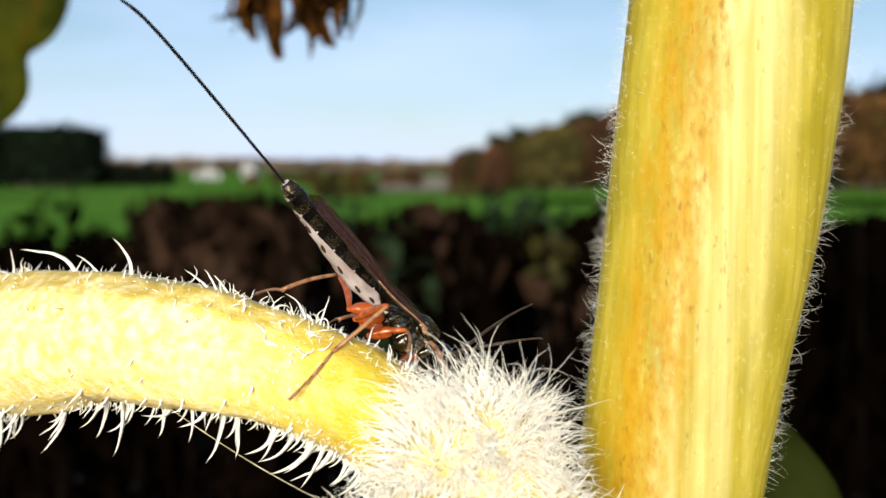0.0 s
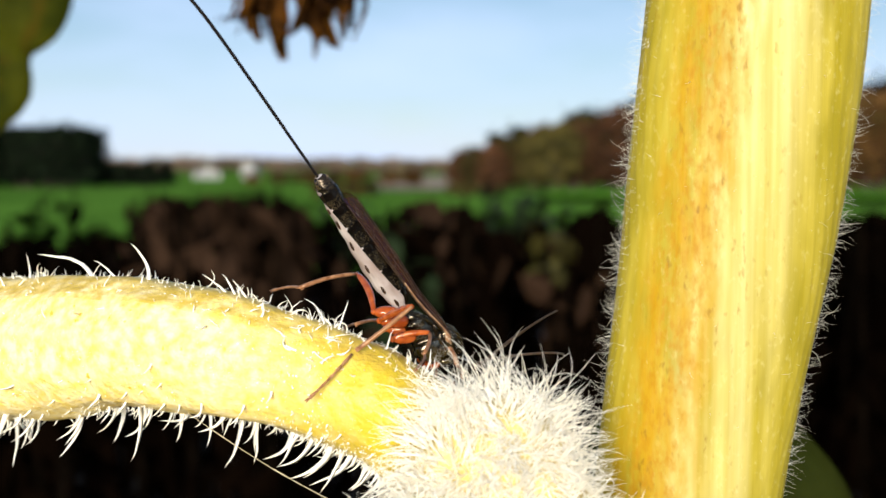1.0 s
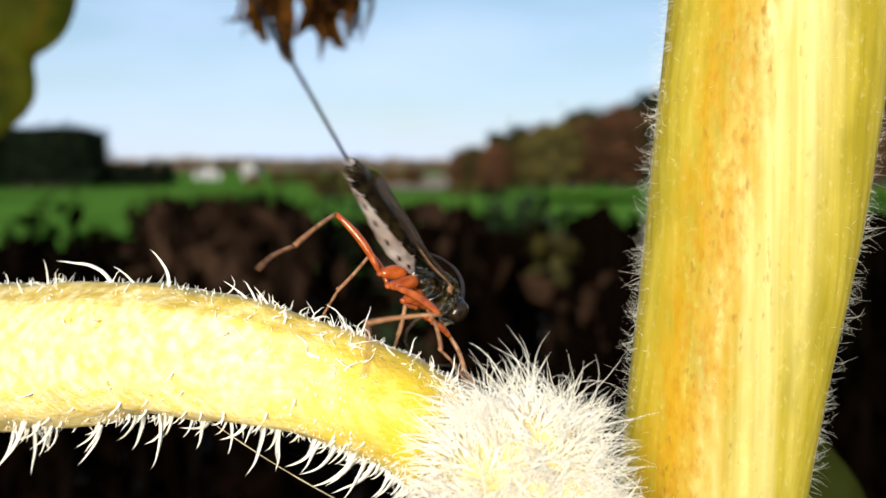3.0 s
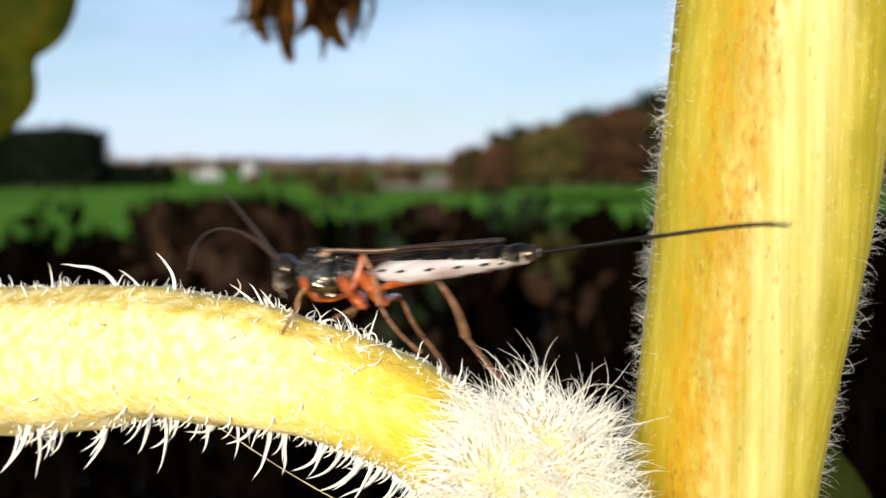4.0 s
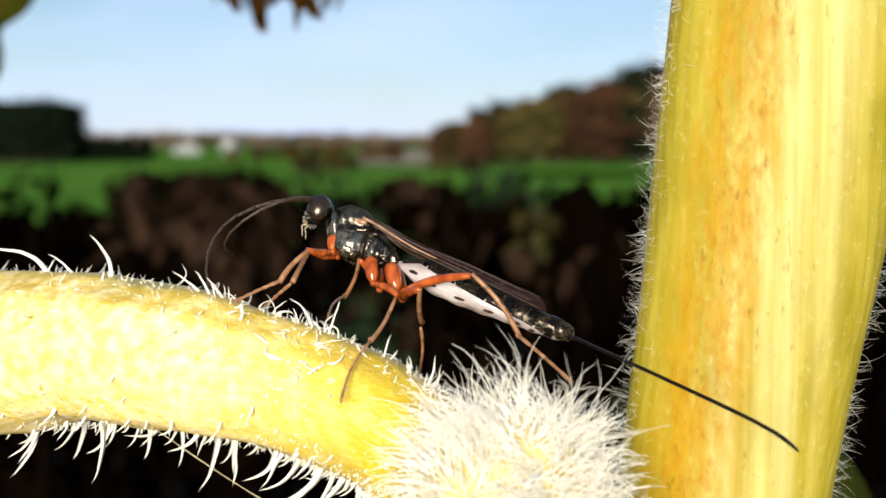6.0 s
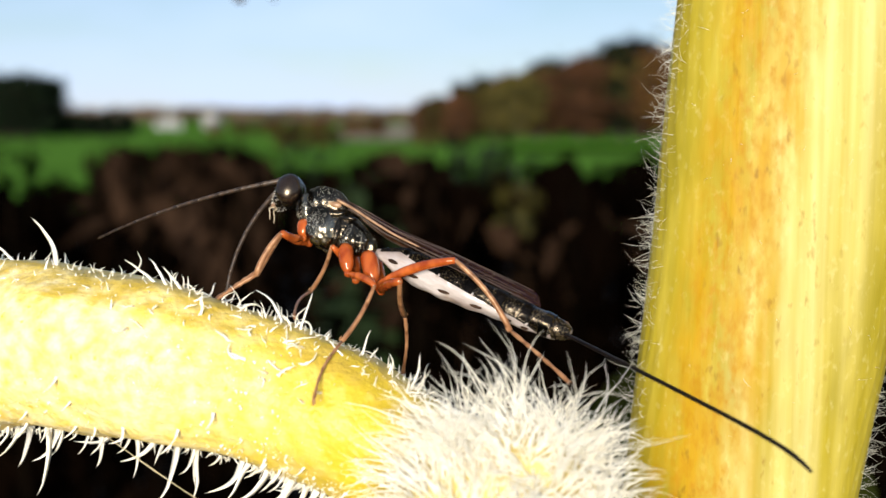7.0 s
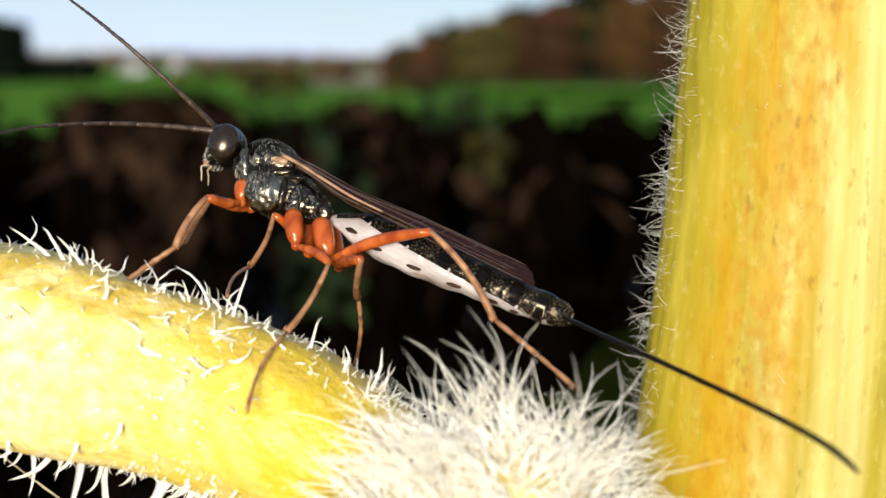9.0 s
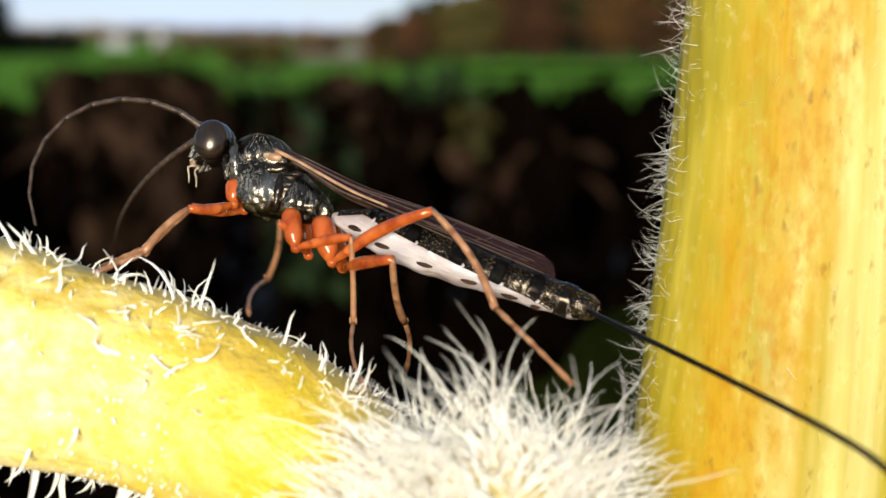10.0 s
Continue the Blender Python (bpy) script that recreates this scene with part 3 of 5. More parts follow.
def withered_crop():
    """A dense stand of dead field plants a few steps behind the flower, shade painted in."""
    r = random.Random(21)
    verts, faces, sv, sf = [], [], [], []
    brown_verts, brown_faces = [], []

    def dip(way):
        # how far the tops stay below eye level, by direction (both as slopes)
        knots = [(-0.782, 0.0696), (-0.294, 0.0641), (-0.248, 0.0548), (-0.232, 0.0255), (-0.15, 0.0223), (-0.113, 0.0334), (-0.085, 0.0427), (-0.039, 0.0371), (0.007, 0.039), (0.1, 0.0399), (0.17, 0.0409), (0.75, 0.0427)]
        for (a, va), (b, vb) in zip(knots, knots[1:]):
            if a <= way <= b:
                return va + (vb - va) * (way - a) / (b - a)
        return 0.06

    def leaf(c, s, q, verts, faces):
        k = len(verts)
        verts.extend(c + q @ Vector(v) * s for v in ((0, -0.1, 0), (0.5, -0.3, -0.1), (1.1, 0, -0.45), (0.5, 0.3, -0.1)))
        faces.append((k, k + 1, k + 2, k + 3))

    # a thick stand ahead, and the rest of the field on both sides and behind
    places = []
    for i in range(520):
        y = 1.7 + 7.5 * (i / 520) ** 1.4 + r.uniform(-0.15, 0.15)
        places.append((r.uniform(-0.6, 0.61) * (y + 0.08), y))
    while len(places) < 860:
        x, y = r.uniform(-9, 9), r.uniform(-8, 9.5)
        if abs(x) > 0.6 * (y + 0.1) and (abs(x) > 1.6 or y < -1.8):
            places.append((x, y))
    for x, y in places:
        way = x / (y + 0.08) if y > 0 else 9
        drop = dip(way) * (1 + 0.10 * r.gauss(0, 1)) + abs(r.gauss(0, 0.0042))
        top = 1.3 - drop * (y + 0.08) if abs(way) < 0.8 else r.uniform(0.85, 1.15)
        lean = Vector((r.uniform(-0.07, 0.07), r.uniform(-0.07, 0.07), 0))
        base = Vector((x, y, 0))
        n = 6
        k0 = len(sv)
        for j in range(n + 1):
            u = j / n
            c = base + lean * u * u + Vector((0, 0, top * u))
            w = 0.011 * (1 - 0.6 * u)
            sv.extend((c + Vector((w, 0, 0)), c + Vector((-w * 0.5, w * 0.87, 0)), c + Vector((-w * 0.5, -w * 0.87, 0))))
        for j in range(n):
            for m in range(3):
                a, b = k0 + j * 3 + m, k0 + j * 3 + (m + 1) % 3
                sf.append((a, b, b + 3, a + 3))
        for j in range(46):
            u = r.uniform(0.12, 1.0) ** 0.7
            c = base + lean * u * u + Vector((r.gauss(0, 0.035), r.gauss(0, 0.035), top * u))
            q = Euler((r.uniform(-0.9, 0.9), r.uniform(0.1, 1.4), r.uniform(0, 6.28))).to_matrix()
            # brown leaves only near the top, where light is painted on the stand
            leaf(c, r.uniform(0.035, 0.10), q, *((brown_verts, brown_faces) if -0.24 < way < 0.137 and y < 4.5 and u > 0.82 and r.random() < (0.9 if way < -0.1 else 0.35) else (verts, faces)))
    crop = sheet_mesh("withered_crop", verts, faces, WITHERED_SHADE, label="dense stand of dark brown withered field plants in shade", smooth=False, kind="stuff")
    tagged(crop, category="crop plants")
    brown = sheet_mesh("lit_brown_crop", brown_verts, brown_faces, LIT_BROWN_CROP, label="lighter brown, lit tops of withered field plants", smooth=False, kind="stuff")
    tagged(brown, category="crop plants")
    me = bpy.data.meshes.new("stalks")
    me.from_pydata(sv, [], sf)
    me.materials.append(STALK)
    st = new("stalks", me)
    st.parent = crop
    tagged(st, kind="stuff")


def weed(x, y, z, high, mat, label, n, spread, seed):
    """A leafy upright weed of height z at (x, y)."""
    r = random.Random(seed)
    base = new("weed")
    base.location = (x, y, 0)
    bm = bmesh.new()
    pts = [(0.02 * math.sin(2.5 * u), 0.015 * math.cos(3 * u), z * u) for u in [i / 8 for i in range(9)]]
    ring_tube(bm, pts, [0.006 * (1 - 0.08 * i) for i in range(9)], 6)
    part("stalk", bm, STALK, base)
    verts, faces = [], []
    for _ in range(n):
        c = Vector((r.gauss(0, spread), r.gauss(0, spread), z - high * r.random() ** 0.8))
        q = Euler((r.uniform(-0.6, 0.6), r.uniform(-0.2, 1.2), r.uniform(0, 6.28))).to_matrix()
        s = r.uniform(0.02, 0.045) * (1 + spread * 6)
        k = len(verts)
        verts += [c + q @ Vector(v) * s for v in ((0, 0, 0), (0.4, -0.28, 0.05), (0.8, -0.2, 0), (1.1, 0, -0.15), (0.8, 0.2, 0), (0.4, 0.28, 0.05))]
        faces.append(tuple(range(k, k + 6)))
    sheet_mesh("leaves", verts, faces, mat, base, smooth=False, kind="stuff")
    return tagged(base, label, "weed", "weeds among the crop")


build_ground()
place_trees()
house(-58, 300, 6.4, 6, 1.9, 3.0, 12)
house(-47.5, 302, 3.2, 6, 3.4, 4.4, -4)
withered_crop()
weed(0.145, 1.47, 1.232, 0.07, YELLOWED, "yellowed leafy weed among dark withered plants", 26, 0.010, 31)
weed(-0.074, 1.62, 1.209, 0.26, WEED, "dull green weed among dark withered plants", 60, 0.025, 32)
weed(0.094, 2.02, 1.256, 0.10, WEED, "dull green weed among dark withered plants", 30, 0.02, 33)
weed(0.170, 2.12, 1.249, 0.09, WEED, "dull green weed among dark withered plants", 30, 0.02, 34)
weed(-0.663, 1.92, 1.244, 0.12, WITHERED_SHADE, "dark withered weed before a green meadow", 30, 0.02, 35)
weed(-0.704, 2.22, 1.252, 0.20, WITHERED_SHADE, "dark withered weed before a green meadow", 40, 0.02, 36)
weed(-0.175, 2.22, 1.252, 0.12, WEED, "dull green weed among dark withered plants", 40, 0.025, 37)

# ---- the sunflower ----
STEM_LINE = [(5, 0, -1300, 12), (8, 2, -700, 11), (12.5, 4.5, -200, 8.0), (14.9, 2.3, -91.6, 6.9), (17.4, 3.5, -50.3, 6.55), (20.0, 4.4, -23.0, 6.8), (22.9, 5.35, -3.84, 7.75),
             (24.7, 6.4, 11.5, 8.0), (27.0, 8.2, 30.8, 7.7), (28.8, 12.8, 60, 6.9), (24, 48, 112, 6.2), (4, 110, 142, 5.2), (-20, 180, 128, 4.4), (-32, 214, 78, 4.0)]
BRANCH_LINE = [(-92, 75, -34, 6.9), (-62, 42, -20, 6.5), (-35.3, 14.1, -15.7, 5.8), (-23.9, 5.2, -13.8, 4.95), (-14.8, 0.2, -13.45, 4.3), (-7.0, -1.4, -15.2, 3.9), (-1.3, -2.5, -17.6, 3.75),
               (2.7, -5.2, -20.6, 3.7), (5.4, -7.6, -23.5, 3.6)]
SHOOT_AT, SHOOT_SIZE = Vector((5.2, -8.2, -20.0)), Vector((5.7, 5.0, 5.6))
plant = tagged(new("sunflower"), "hairy yellow-green sunflower with side shoot and dried flower head", "flower")


def line_frame(line, u):
    """Centre, radius and direction at u (0 to 1) along a line of (x, y, z, radius)."""
    n = len(line)
    pts = spline(line, (n - 1) * 8)
    k = min(int(u * (len(pts) - 1)), len(pts) - 2)
    a, b = pts[k], pts[k + 1]
    w = u * (len(pts) - 1) - k
    c = a * (1 - w) + b * w
    return Vector(c[:3]), c[3], Vector(b[:3] - a[:3]).normalized()


def stem_part():
    pts = spline(STEM_LINE, 260)
    bm = bmesh.new()
    ring_tube(bm, [at(*p[:3]) for p in pts], [p[3] * MM for p in pts], 120, 0.03, 90, 37, 0.005, 0.58)
    part("stem", bm, STEM, plant, "ribbed yellow-green stem with rusty stains")
    r = random.Random(3)
    h = Hairs()
    path = [p for p in pts if -70 < p[2] < 60 and p[1] < 30]
    for i in range(15000):
        k = r.randrange(len(path) - 1)
        w = r.random()
        p = path[k] * (1 - w) + path[k + 1] * w
        g = r.uniform(0, 2 * math.pi)
        d = Vector((math.cos(g), math.sin(g), r.uniform(-0.3, 0.15))).normalized()
        if d.y < -0.35 and r.random() < 0.97:
            continue
        root = Vector(p[:3]) + Vector((d.x, d.y * 0.58, d.z)) * p[3] * 0.995
        edge = abs(d.x) > 0.8
        h.add(at(*root), Vector((d.x, d.y * 1.4, d.z)) + Vector((0, 0, r.uniform(-0.4, 0.4))), (abs(r.gauss(0.8, 0.6)) * (0.95 if edge else 0.4) + 0.2) * MM, r.uniform(0.008, 0.015) * MM, (r.gauss(0, 0.8), r.gauss(0, 0.8), r.gauss(0.2, 1.1)), 6, 0.1)
    h.build("stem_hairs", STEM_HAIR, plant, "short pale bristly hairs")


def branch_part():
    pts = spline(BRANCH_LINE, 120)
    bm = bmesh.new()
    ring_tube(bm, [at(*p[:3]) for p in pts], [p[3] * MM for p in pts], 56, 0.10, 220, 11, 0.012)
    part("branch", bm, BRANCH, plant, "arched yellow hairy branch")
    r = random.Random(4)
    h = Hairs()

    def root_at(u, g):
        c, rad, t = line_frame(BRANCH_LINE, u)
        x = t.cross(Vector((0, 0, 1))).normalized()
        y = x.cross(t)
        d = x * math.cos(g) + y * math.sin(g)
        return c + d * rad * 0.99, d, t

    # fine down all over
    for i in range(2400):
        root, d, t = root_at(r.uniform(0.2, 0.97), r.uniform(0, 6.283))
        face = d.y < -0.35 and abs(d.z) < 0.85
        h.add(at(*root), d + Vector((r.gauss(0, 0.3), r.gauss(0, 0.3), r.gauss(0, 0.3))), (r.uniform(0.08, 0.26) if face else r.uniform(0.15, 0.7)) * MM, (0.022 if face else 0.04) * MM, (r.gauss(0, 0.6), r.gauss(0, 0.6), r.gauss(0, 0.6)), 4)
    for i in range(1500):
        root, d, t = root_at(0.97 - 0.34 * r.random() ** 1.5, r.uniform(0, 6.283))
        h.add(at(*root), d + Vector((r.gauss(0.2, 0.4), r.gauss(0, 0.4), r.gauss(0, 0.4))), r.uniform(0.12, 0.45) * MM, r.uniform(0.022, 0.040) * MM, (r.gauss(0, 0.6), r.gauss(0, 0.6), r.gauss(0, 0.6)), 4)
    # stubby pale bristles all round, thicker set towards the shoot
    for i in range(420):
        root, d, t = root_at(0.97 - 0.6 * r.random() ** 2.4, r.uniform(0, 6.283))
        if abs(d.z) < 0.6 and d.y < 0 and r.random() < 0.85:
            continue
        h.add(at(*root), d + Vector((r.gauss(0.1, 0.35), r.gauss(0, 0.35), r.gauss(-0.1, 0.35))), r.uniform(0.25, 1.0) * MM, r.uniform(0.05, 0.10) * MM, (r.gauss(0, 0.5), r.gauss(0, 0.4), r.gauss(-0.1, 0.5)), 5)
    # hair bases that broke off: tiny pale warts
    for i in range(1500):
        root, d, t = root_at(0.97 - 0.76 * r.random() ** 1.1, r.uniform(0, 6.283))
        h.add(at(*root), d, r.uniform(0.08, 0.2) * MM, r.uniform(0.06, 0.12) * MM, (r.gauss(0, 0.3), r.gauss(0, 0.3), r.gauss(0, 0.3)), 2, 0, 0.4)
    # wispy bristles along the top, some lying, some upright, in tufts
    tufts = [(r.uniform(0.2, 0.95), r.gauss(-0.3, 0.9)) for _ in range(44)]
    for i in range(330):
        u, lean = r.choice(tufts)
        root, d, t = root_at(min(0.96, max(0.2, u + r.gauss(0, 0.006))), math.pi / 2 + r.gauss(0, 0.55))
        l = r.uniform(0.5, 1.5) * (1.6 if r.random() < 0.12 else 1)
        h.add(at(*root), d + Vector((lean + r.gauss(0, 0.35), r.gauss(0, 0.4), -0.1)), l * MM, r.uniform(0.045, 0.10) * MM, (r.gauss(-0.4, 1.4), r.gauss(0, 0.6), r.gauss(0.1, 1.0)), 8, 0.22, 0.6)
    # hanging hairs below: many short, a few long and stout, hooked back
    for i in range(210):
        l = r.uniform(0.5, 1.5) if r.random() < 0.68 else r.uniform(1.6, 4.3)
        root, d, t = root_at(r.uniform(0.2, 0.94), -math.pi / 2 + (r.gauss(0.15, 0.5) if l < 1.6 else r.gauss(0.0, 0.22)))
        h.add(at(*root), d + Vector((r.gauss(0.22, 0.2), r.gauss(0, 0.2), -0.35)), l * MM, (0.065 + 0.046 * l) * MM, (-r.uniform(0.3, 2.0), r.gauss(0, 0.25), r.gauss(0, 0.3)), 10, 0.07, 0.75)
    # a few long curved hairs that stand up
    for u, lean, l, bend in ((0.385, -0.1, 4.6, (-2.6, 0, 0.2)), (0.446, 0.35, 3.4, (-1.6, 0, 0.6)), (0.31, 0.0, 2.0, (-0.5, 0, 0)), (0.41, -0.8, 2.2, (-0.6, 0, 0.3)), (0.52, -0.7, 2.2, (-1.0, 0, 0.4)),
                             (0.53, -0.5, 2.0, (-0.8, 0, 0.2)), (0.54, -0.6, 1.8, (-0.9, 0, 0.2)), (0.622, 0.1, 2.5, (-2.4, 0, 0.5)), (0.64, 0.3, 2.3, (0.1, 0, 0.6)), (0.70, 0.3, 1.6, (-0.2, 0, 0.4)), (0.76, 0.5, 2.0, (-0.2, 0, 0.6))):
        root, d, t = root_at(u, math.pi / 2)
        h.add(at(*root), Vector((lean, 0, 1)), l * MM, (0.19 if l > 3 else 0.10) * MM, bend, 10, 0.10, 0.6)
    h.build("branch_hairs", HAIR, plant, "white bristly hairs of mixed length")


LUMPS = [(SHOOT_AT, SHOOT_SIZE * 0.92, 2700), (Vector((1.6, -12.8, -24.8)), Vector((5.6, 4.2, 4.8)), 1300), (Vector((8.6, -9.5, -24.5)), Vector((4.6, 4.4, 4.6)), 700)]


def shoot_part():
    bm = bmesh.new()
    egg(bm, at(*LUMPS[0][0]), LUMPS[0][1] * MM * 0.96, None, 40, 26, 0.05, 380)
    part("side_shoot", bm, SHOOT, plant, "rounded side shoot thick with white hairs")
    for centre, size, count in LUMPS[1:]:
        bm = bmesh.new()
        egg(bm, at(*centre), size * MM * 0.96, None, 40, 26, 0.05, 380)
        part("shoot_bud", bm, SHOOT, plant)
    bm = bmesh.new()
    pts = spline([(6, -6, -23, 3.6), (11, -1, -28, 3.4), (17.5, 3, -36, 3.4)], 16)
    ring_tube(bm, [at(*p[:3]) for p in pts], [p[3] * MM for p in pts], 24, 0.05, 200)
    part("shoot_base", bm, BRANCH, plant)
    r = random.Random(6)
    h = Hairs()
    for lump, (centre, size, count) in enumerate(LUMPS):
        for i in range(count):
            d = Vector((r.gauss(0, 1), r.gauss(-0.35, 1), r.gauss(0.15, 1))).normalized()
            if d.z < -0.75 or (d.y > 0.1 and r.random() < 0.6):
                continue
            root = centre + Vector((d.x * size.x, d.y * size.y, d.z * size.z)) * 0.98
            if (root - Vector((-1.3, -2.5, -17.6))).length < 3.6:
                continue
            # hairs gather in tufts that lean the same way, then curl apart
            q = root * 0.55
            tuft = Vector((noise.noise(q), noise.noise(q + Vector((9, 0, 0))), noise.noise(q + Vector((0, 9, 0)))))
            sweep = Vector((-0.25 + 0.9 * d.x, -0.15, 0.75)) * r.uniform(0.4, 1.1) + tuft * 2.4
            l = r.uniform(1.8, 4.0) * (0.8 if lump else 1)
            h.add(at(*root), d * 0.55 + sweep * 0.5 + Vector((r.gauss(0, 0.25), r.gauss(0, 0.25), r.gauss(0, 0.25))), l * MM, r.uniform(0.030, 0.072) * MM,
                  (r.gauss(-0.2, 0.8) + 0.8 * d.x + 2.2 * tuft.x, r.gauss(0, 0.7), r.gauss(-0.2, 0.8) + 2.2 * tuft.z), 12, 0.11, 0.8)
    # long wavy strands over the crown, most of them leaning towards the branch
    for _ in range(60):
        d = Vector((r.uniform(-0.95, 1.0), r.uniform(-0.7, 0.4), 1)).normalized()
        root = SHOOT_AT + Vector((d.x * SHOOT_SIZE.x, d.y * SHOOT_SIZE.y, d.z * SHOOT_SIZE.z)) * 0.98
        h.add(at(*root), d + Vector((r.gauss(-0.35, 0.4), r.gauss(0, 0.2), 0.25)), r.uniform(2.8, 5.4) * MM, r.uniform(0.030, 0.050) * MM, (r.gauss(-0.5, 0.7), r.gauss(0, 0.4), r.gauss(0, 0.5)), 14, 0.09, 0.6)
    # strands that lie over the end of the branch
    for _ in range(150):
        c, rad, t = line_frame(BRANCH_LINE, r.uniform(0.84, 0.95))
        g = r.uniform(0, 6.283)
        d = Vector((0.3 * math.cos(g), -abs(math.cos(g)), math.sin(g))).normalized()
        h.add(at(*(c + d * rad)), d * 0.6 + Vector((r.gauss(-0.35, 0.4), -0.1, r.gauss(0.1, 0.4))), r.uniform(0.8, 2.4) * MM, r.uniform(0.03, 0.06) * MM, (r.gauss(-0.4, 0.8), r.gauss(0, 0.4), r.gauss(0, 0.8)), 8, 0.18, 0.65)
    h.build("shoot_hairs", HAIR, plant, "dense tangled long white hairs")


def flower_head():
    c = Vector((-33, 214, 61))
    r = random.Random(8)
    bm = bmesh.new()
    egg(bm, at(*c), Vector((15, 14, 8)) * MM, None, 24, 14, 0.15, 200)
    disc = part("flower_head", bm, DRY_DISC, plant, "dried dark brown drooping flower head")
    for i in range(84):
        g = 2 * math.pi * i / 84 * 3 + r.uniform(-0.3, 0.3)
        rad = r.uniform(2, 13)
        root = c + Vector((rad * math.cos(g), rad * math.sin(g), -2))
        l = r.uniform(20, 35) if r.random() < 0.5 else r.uniform(8, 20)
        w = r.uniform(0.6, 1.8) if r.random() < 0.65 else r.uniform(2.2, 4.4)
        out = Vector((math.cos(g), math.sin(g), 0))
        side = Vector((-math.sin(g), math.cos(g), 0))
        twist, hook, sway = r.uniform(-4.5, 4.5), r.uniform(-1.0, 2.4), r.uniform(-5, 5)
        bm = bmesh.new()
        rows = []
        n = 14
        p, way = root.copy(), Vector((0, 0, -1))
        for j in range(n + 1):
            u = j / n
            s = side * math.cos(twist * u) + out * math.sin(twist * u)
            f = out * math.cos(twist * u) - side * math.sin(twist * u)
            ragged = 1 + 0.35 * noise.noise(Vector((i * 3.1, u * 7, 0)))
            ww = w * ragged * math.sin(math.pi * min(1, 0.16 + 0.80 * u)) ** 0.6
            rows.append([bm.verts.new(at(*(p + s * ww * k + f * (0.5 - abs(k)) * ww * (0.7 + 0.6 * u) + f * 0.5 * noise.noise(Vector((i, k * 2, u * 5)))))) for k in (-1, -0.6, -0.2, 0.2, 0.6, 1)])
            turn = max(0, u - 0.55) * 2.2
            way = Vector((0, 0, -1)) * math.cos(hook * turn) + (out * 0.55 + side * (0.8 if i % 2 else -0.8)) * math.sin(hook * turn) + out * 0.35 * math.cos(u * 3) + side * 0.06 * sway * math.sin(u * 4 + i)
            p = p + way * (l / n)
        for r0, r1 in zip(rows, rows[1:]):
            for k in range(5):
                bm.faces.new((r0[k], r0[k + 1], r1[k + 1], r1[k]))
        bmesh.ops.solidify(bm, geom=bm.faces[:], thickness=0.12 * MM)
        part("petal", bm, DRY, disc)

    # a loose curled scrap at the rim
    bm = bmesh.new()
    pts = spline([(-19, 212, 60, 0.9), (-13.5, 210, 50, 0.8), (-10.5, 210, 41, 0.6), (-7.5, 210, 42, 0.5), (-3.5, 211, 50, 0.4), (-1, 212, 57, 0.2)], 20)
    ring_tube(bm, [at(*p[:3]) for p in pts], [p[3] * MM for p in pts], 8, 0.3, 300)
    part("curled_scrap", bm, DRY_DISC, disc)


def leaf_blade(name, centre, radius, dent, mat, parent, label="", tilt=(0, 0), notch=0.2, seed=1):
    """A broad leaf with an uneven margin, dished and veined; centre in millimetres."""
    bm = bmesh.new()
    n, m = 64, 8
    rot = Euler((radians(tilt[0]), 0, radians(tilt[1]))).to_matrix()
    mid = bm.verts.new(at(*centre))
    rings = []
    for j in range(1, m + 1):
        ring = []
        for i in range(n):
            g = 2 * math.pi * i / n
            k = radius * (1 - notch * math.exp(-((((g - dent + math.pi) % (2 * math.pi)) - math.pi) / 0.22) ** 2) + 0.05 * noise.noise(Vector((math.cos(g) * 2.2, math.sin(g) * 2.2, seed)))) * j / m
            dish = radius * 0.10 * noise.noise(Vector((math.cos(g) * j / m * 2, math.sin(g) * j / m * 2, seed + 7))) + 0.04 * radius * math.cos(g * 9) * (j / m) ** 2
            ring.append(bm.verts.new(at(*(Vector(centre) + rot @ Vector((k * math.cos(g), dish, k * math.sin(g)))))))
        rings.append(ring)
    for i in range(n):
        bm.faces.new((mid, rings[0][i], rings[0][(i + 1) % n]))
    for r0, r1 in zip(rings, rings[1:]):
        for i in range(n):
            bm.faces.new((r0[i], r1[i], r1[(i + 1) % n], r0[(i + 1) % n]))
    bmesh.ops.solidify(bm, geom=bm.faces[:], thickness=0.4 * MM)
    return part(name, bm, mat, parent, label)


stem_part()
branch_part()
shoot_part()
flower_head()
leaf_blade("leaf", (32, 66, -50), 23, 2.2, DIM_LEAF, plant, "broad dull green leaf", (-8, 6), 0.15, 5)
bm = bmesh.new()
pts = spline([(12, 4, -150, 1.6), (22, 40, -100, 1.4), (31, 65, -52, 1.0)], 14)
ring_tube(bm, [at(*p[:3]) for p in pts], [p[3] * MM for p in pts], 12, 0.05, 200)
part("leaf_stalk", bm, BRANCH, plant)

# the broad leaf of a neighbouring plant, and its stalk
neighbour = tagged(new("sunflower"), "neighbouring sunflower stalk with one broad dull green leaf", "flower")
leaf_blade("leaf", (-177, 345, 56), 53, -0.56, LEAF, neighbour, "broad dull green leaf with a wavy edge", (6, -8), 0.22, 2)
bm = bmesh.new()
pts = spline([(-262, 330, -1300, 9), (-258, 335, -600, 8), (-252, 342, 0, 7), (-250, 345, 120, 5), (-244, 348, 190, 4)], 40)
ring_tube(bm, [at(*p[:3]) for p in pts], [p[3] * MM for p in pts], 18, 0.05, 100)
part("stem", bm, STEM, neighbour)
bm = bmesh.new()
pts = spline([(-252, 342, 40, 2), (-230, 350, 66, 1.8), (-200, 348, 62, 1.5)], 14)
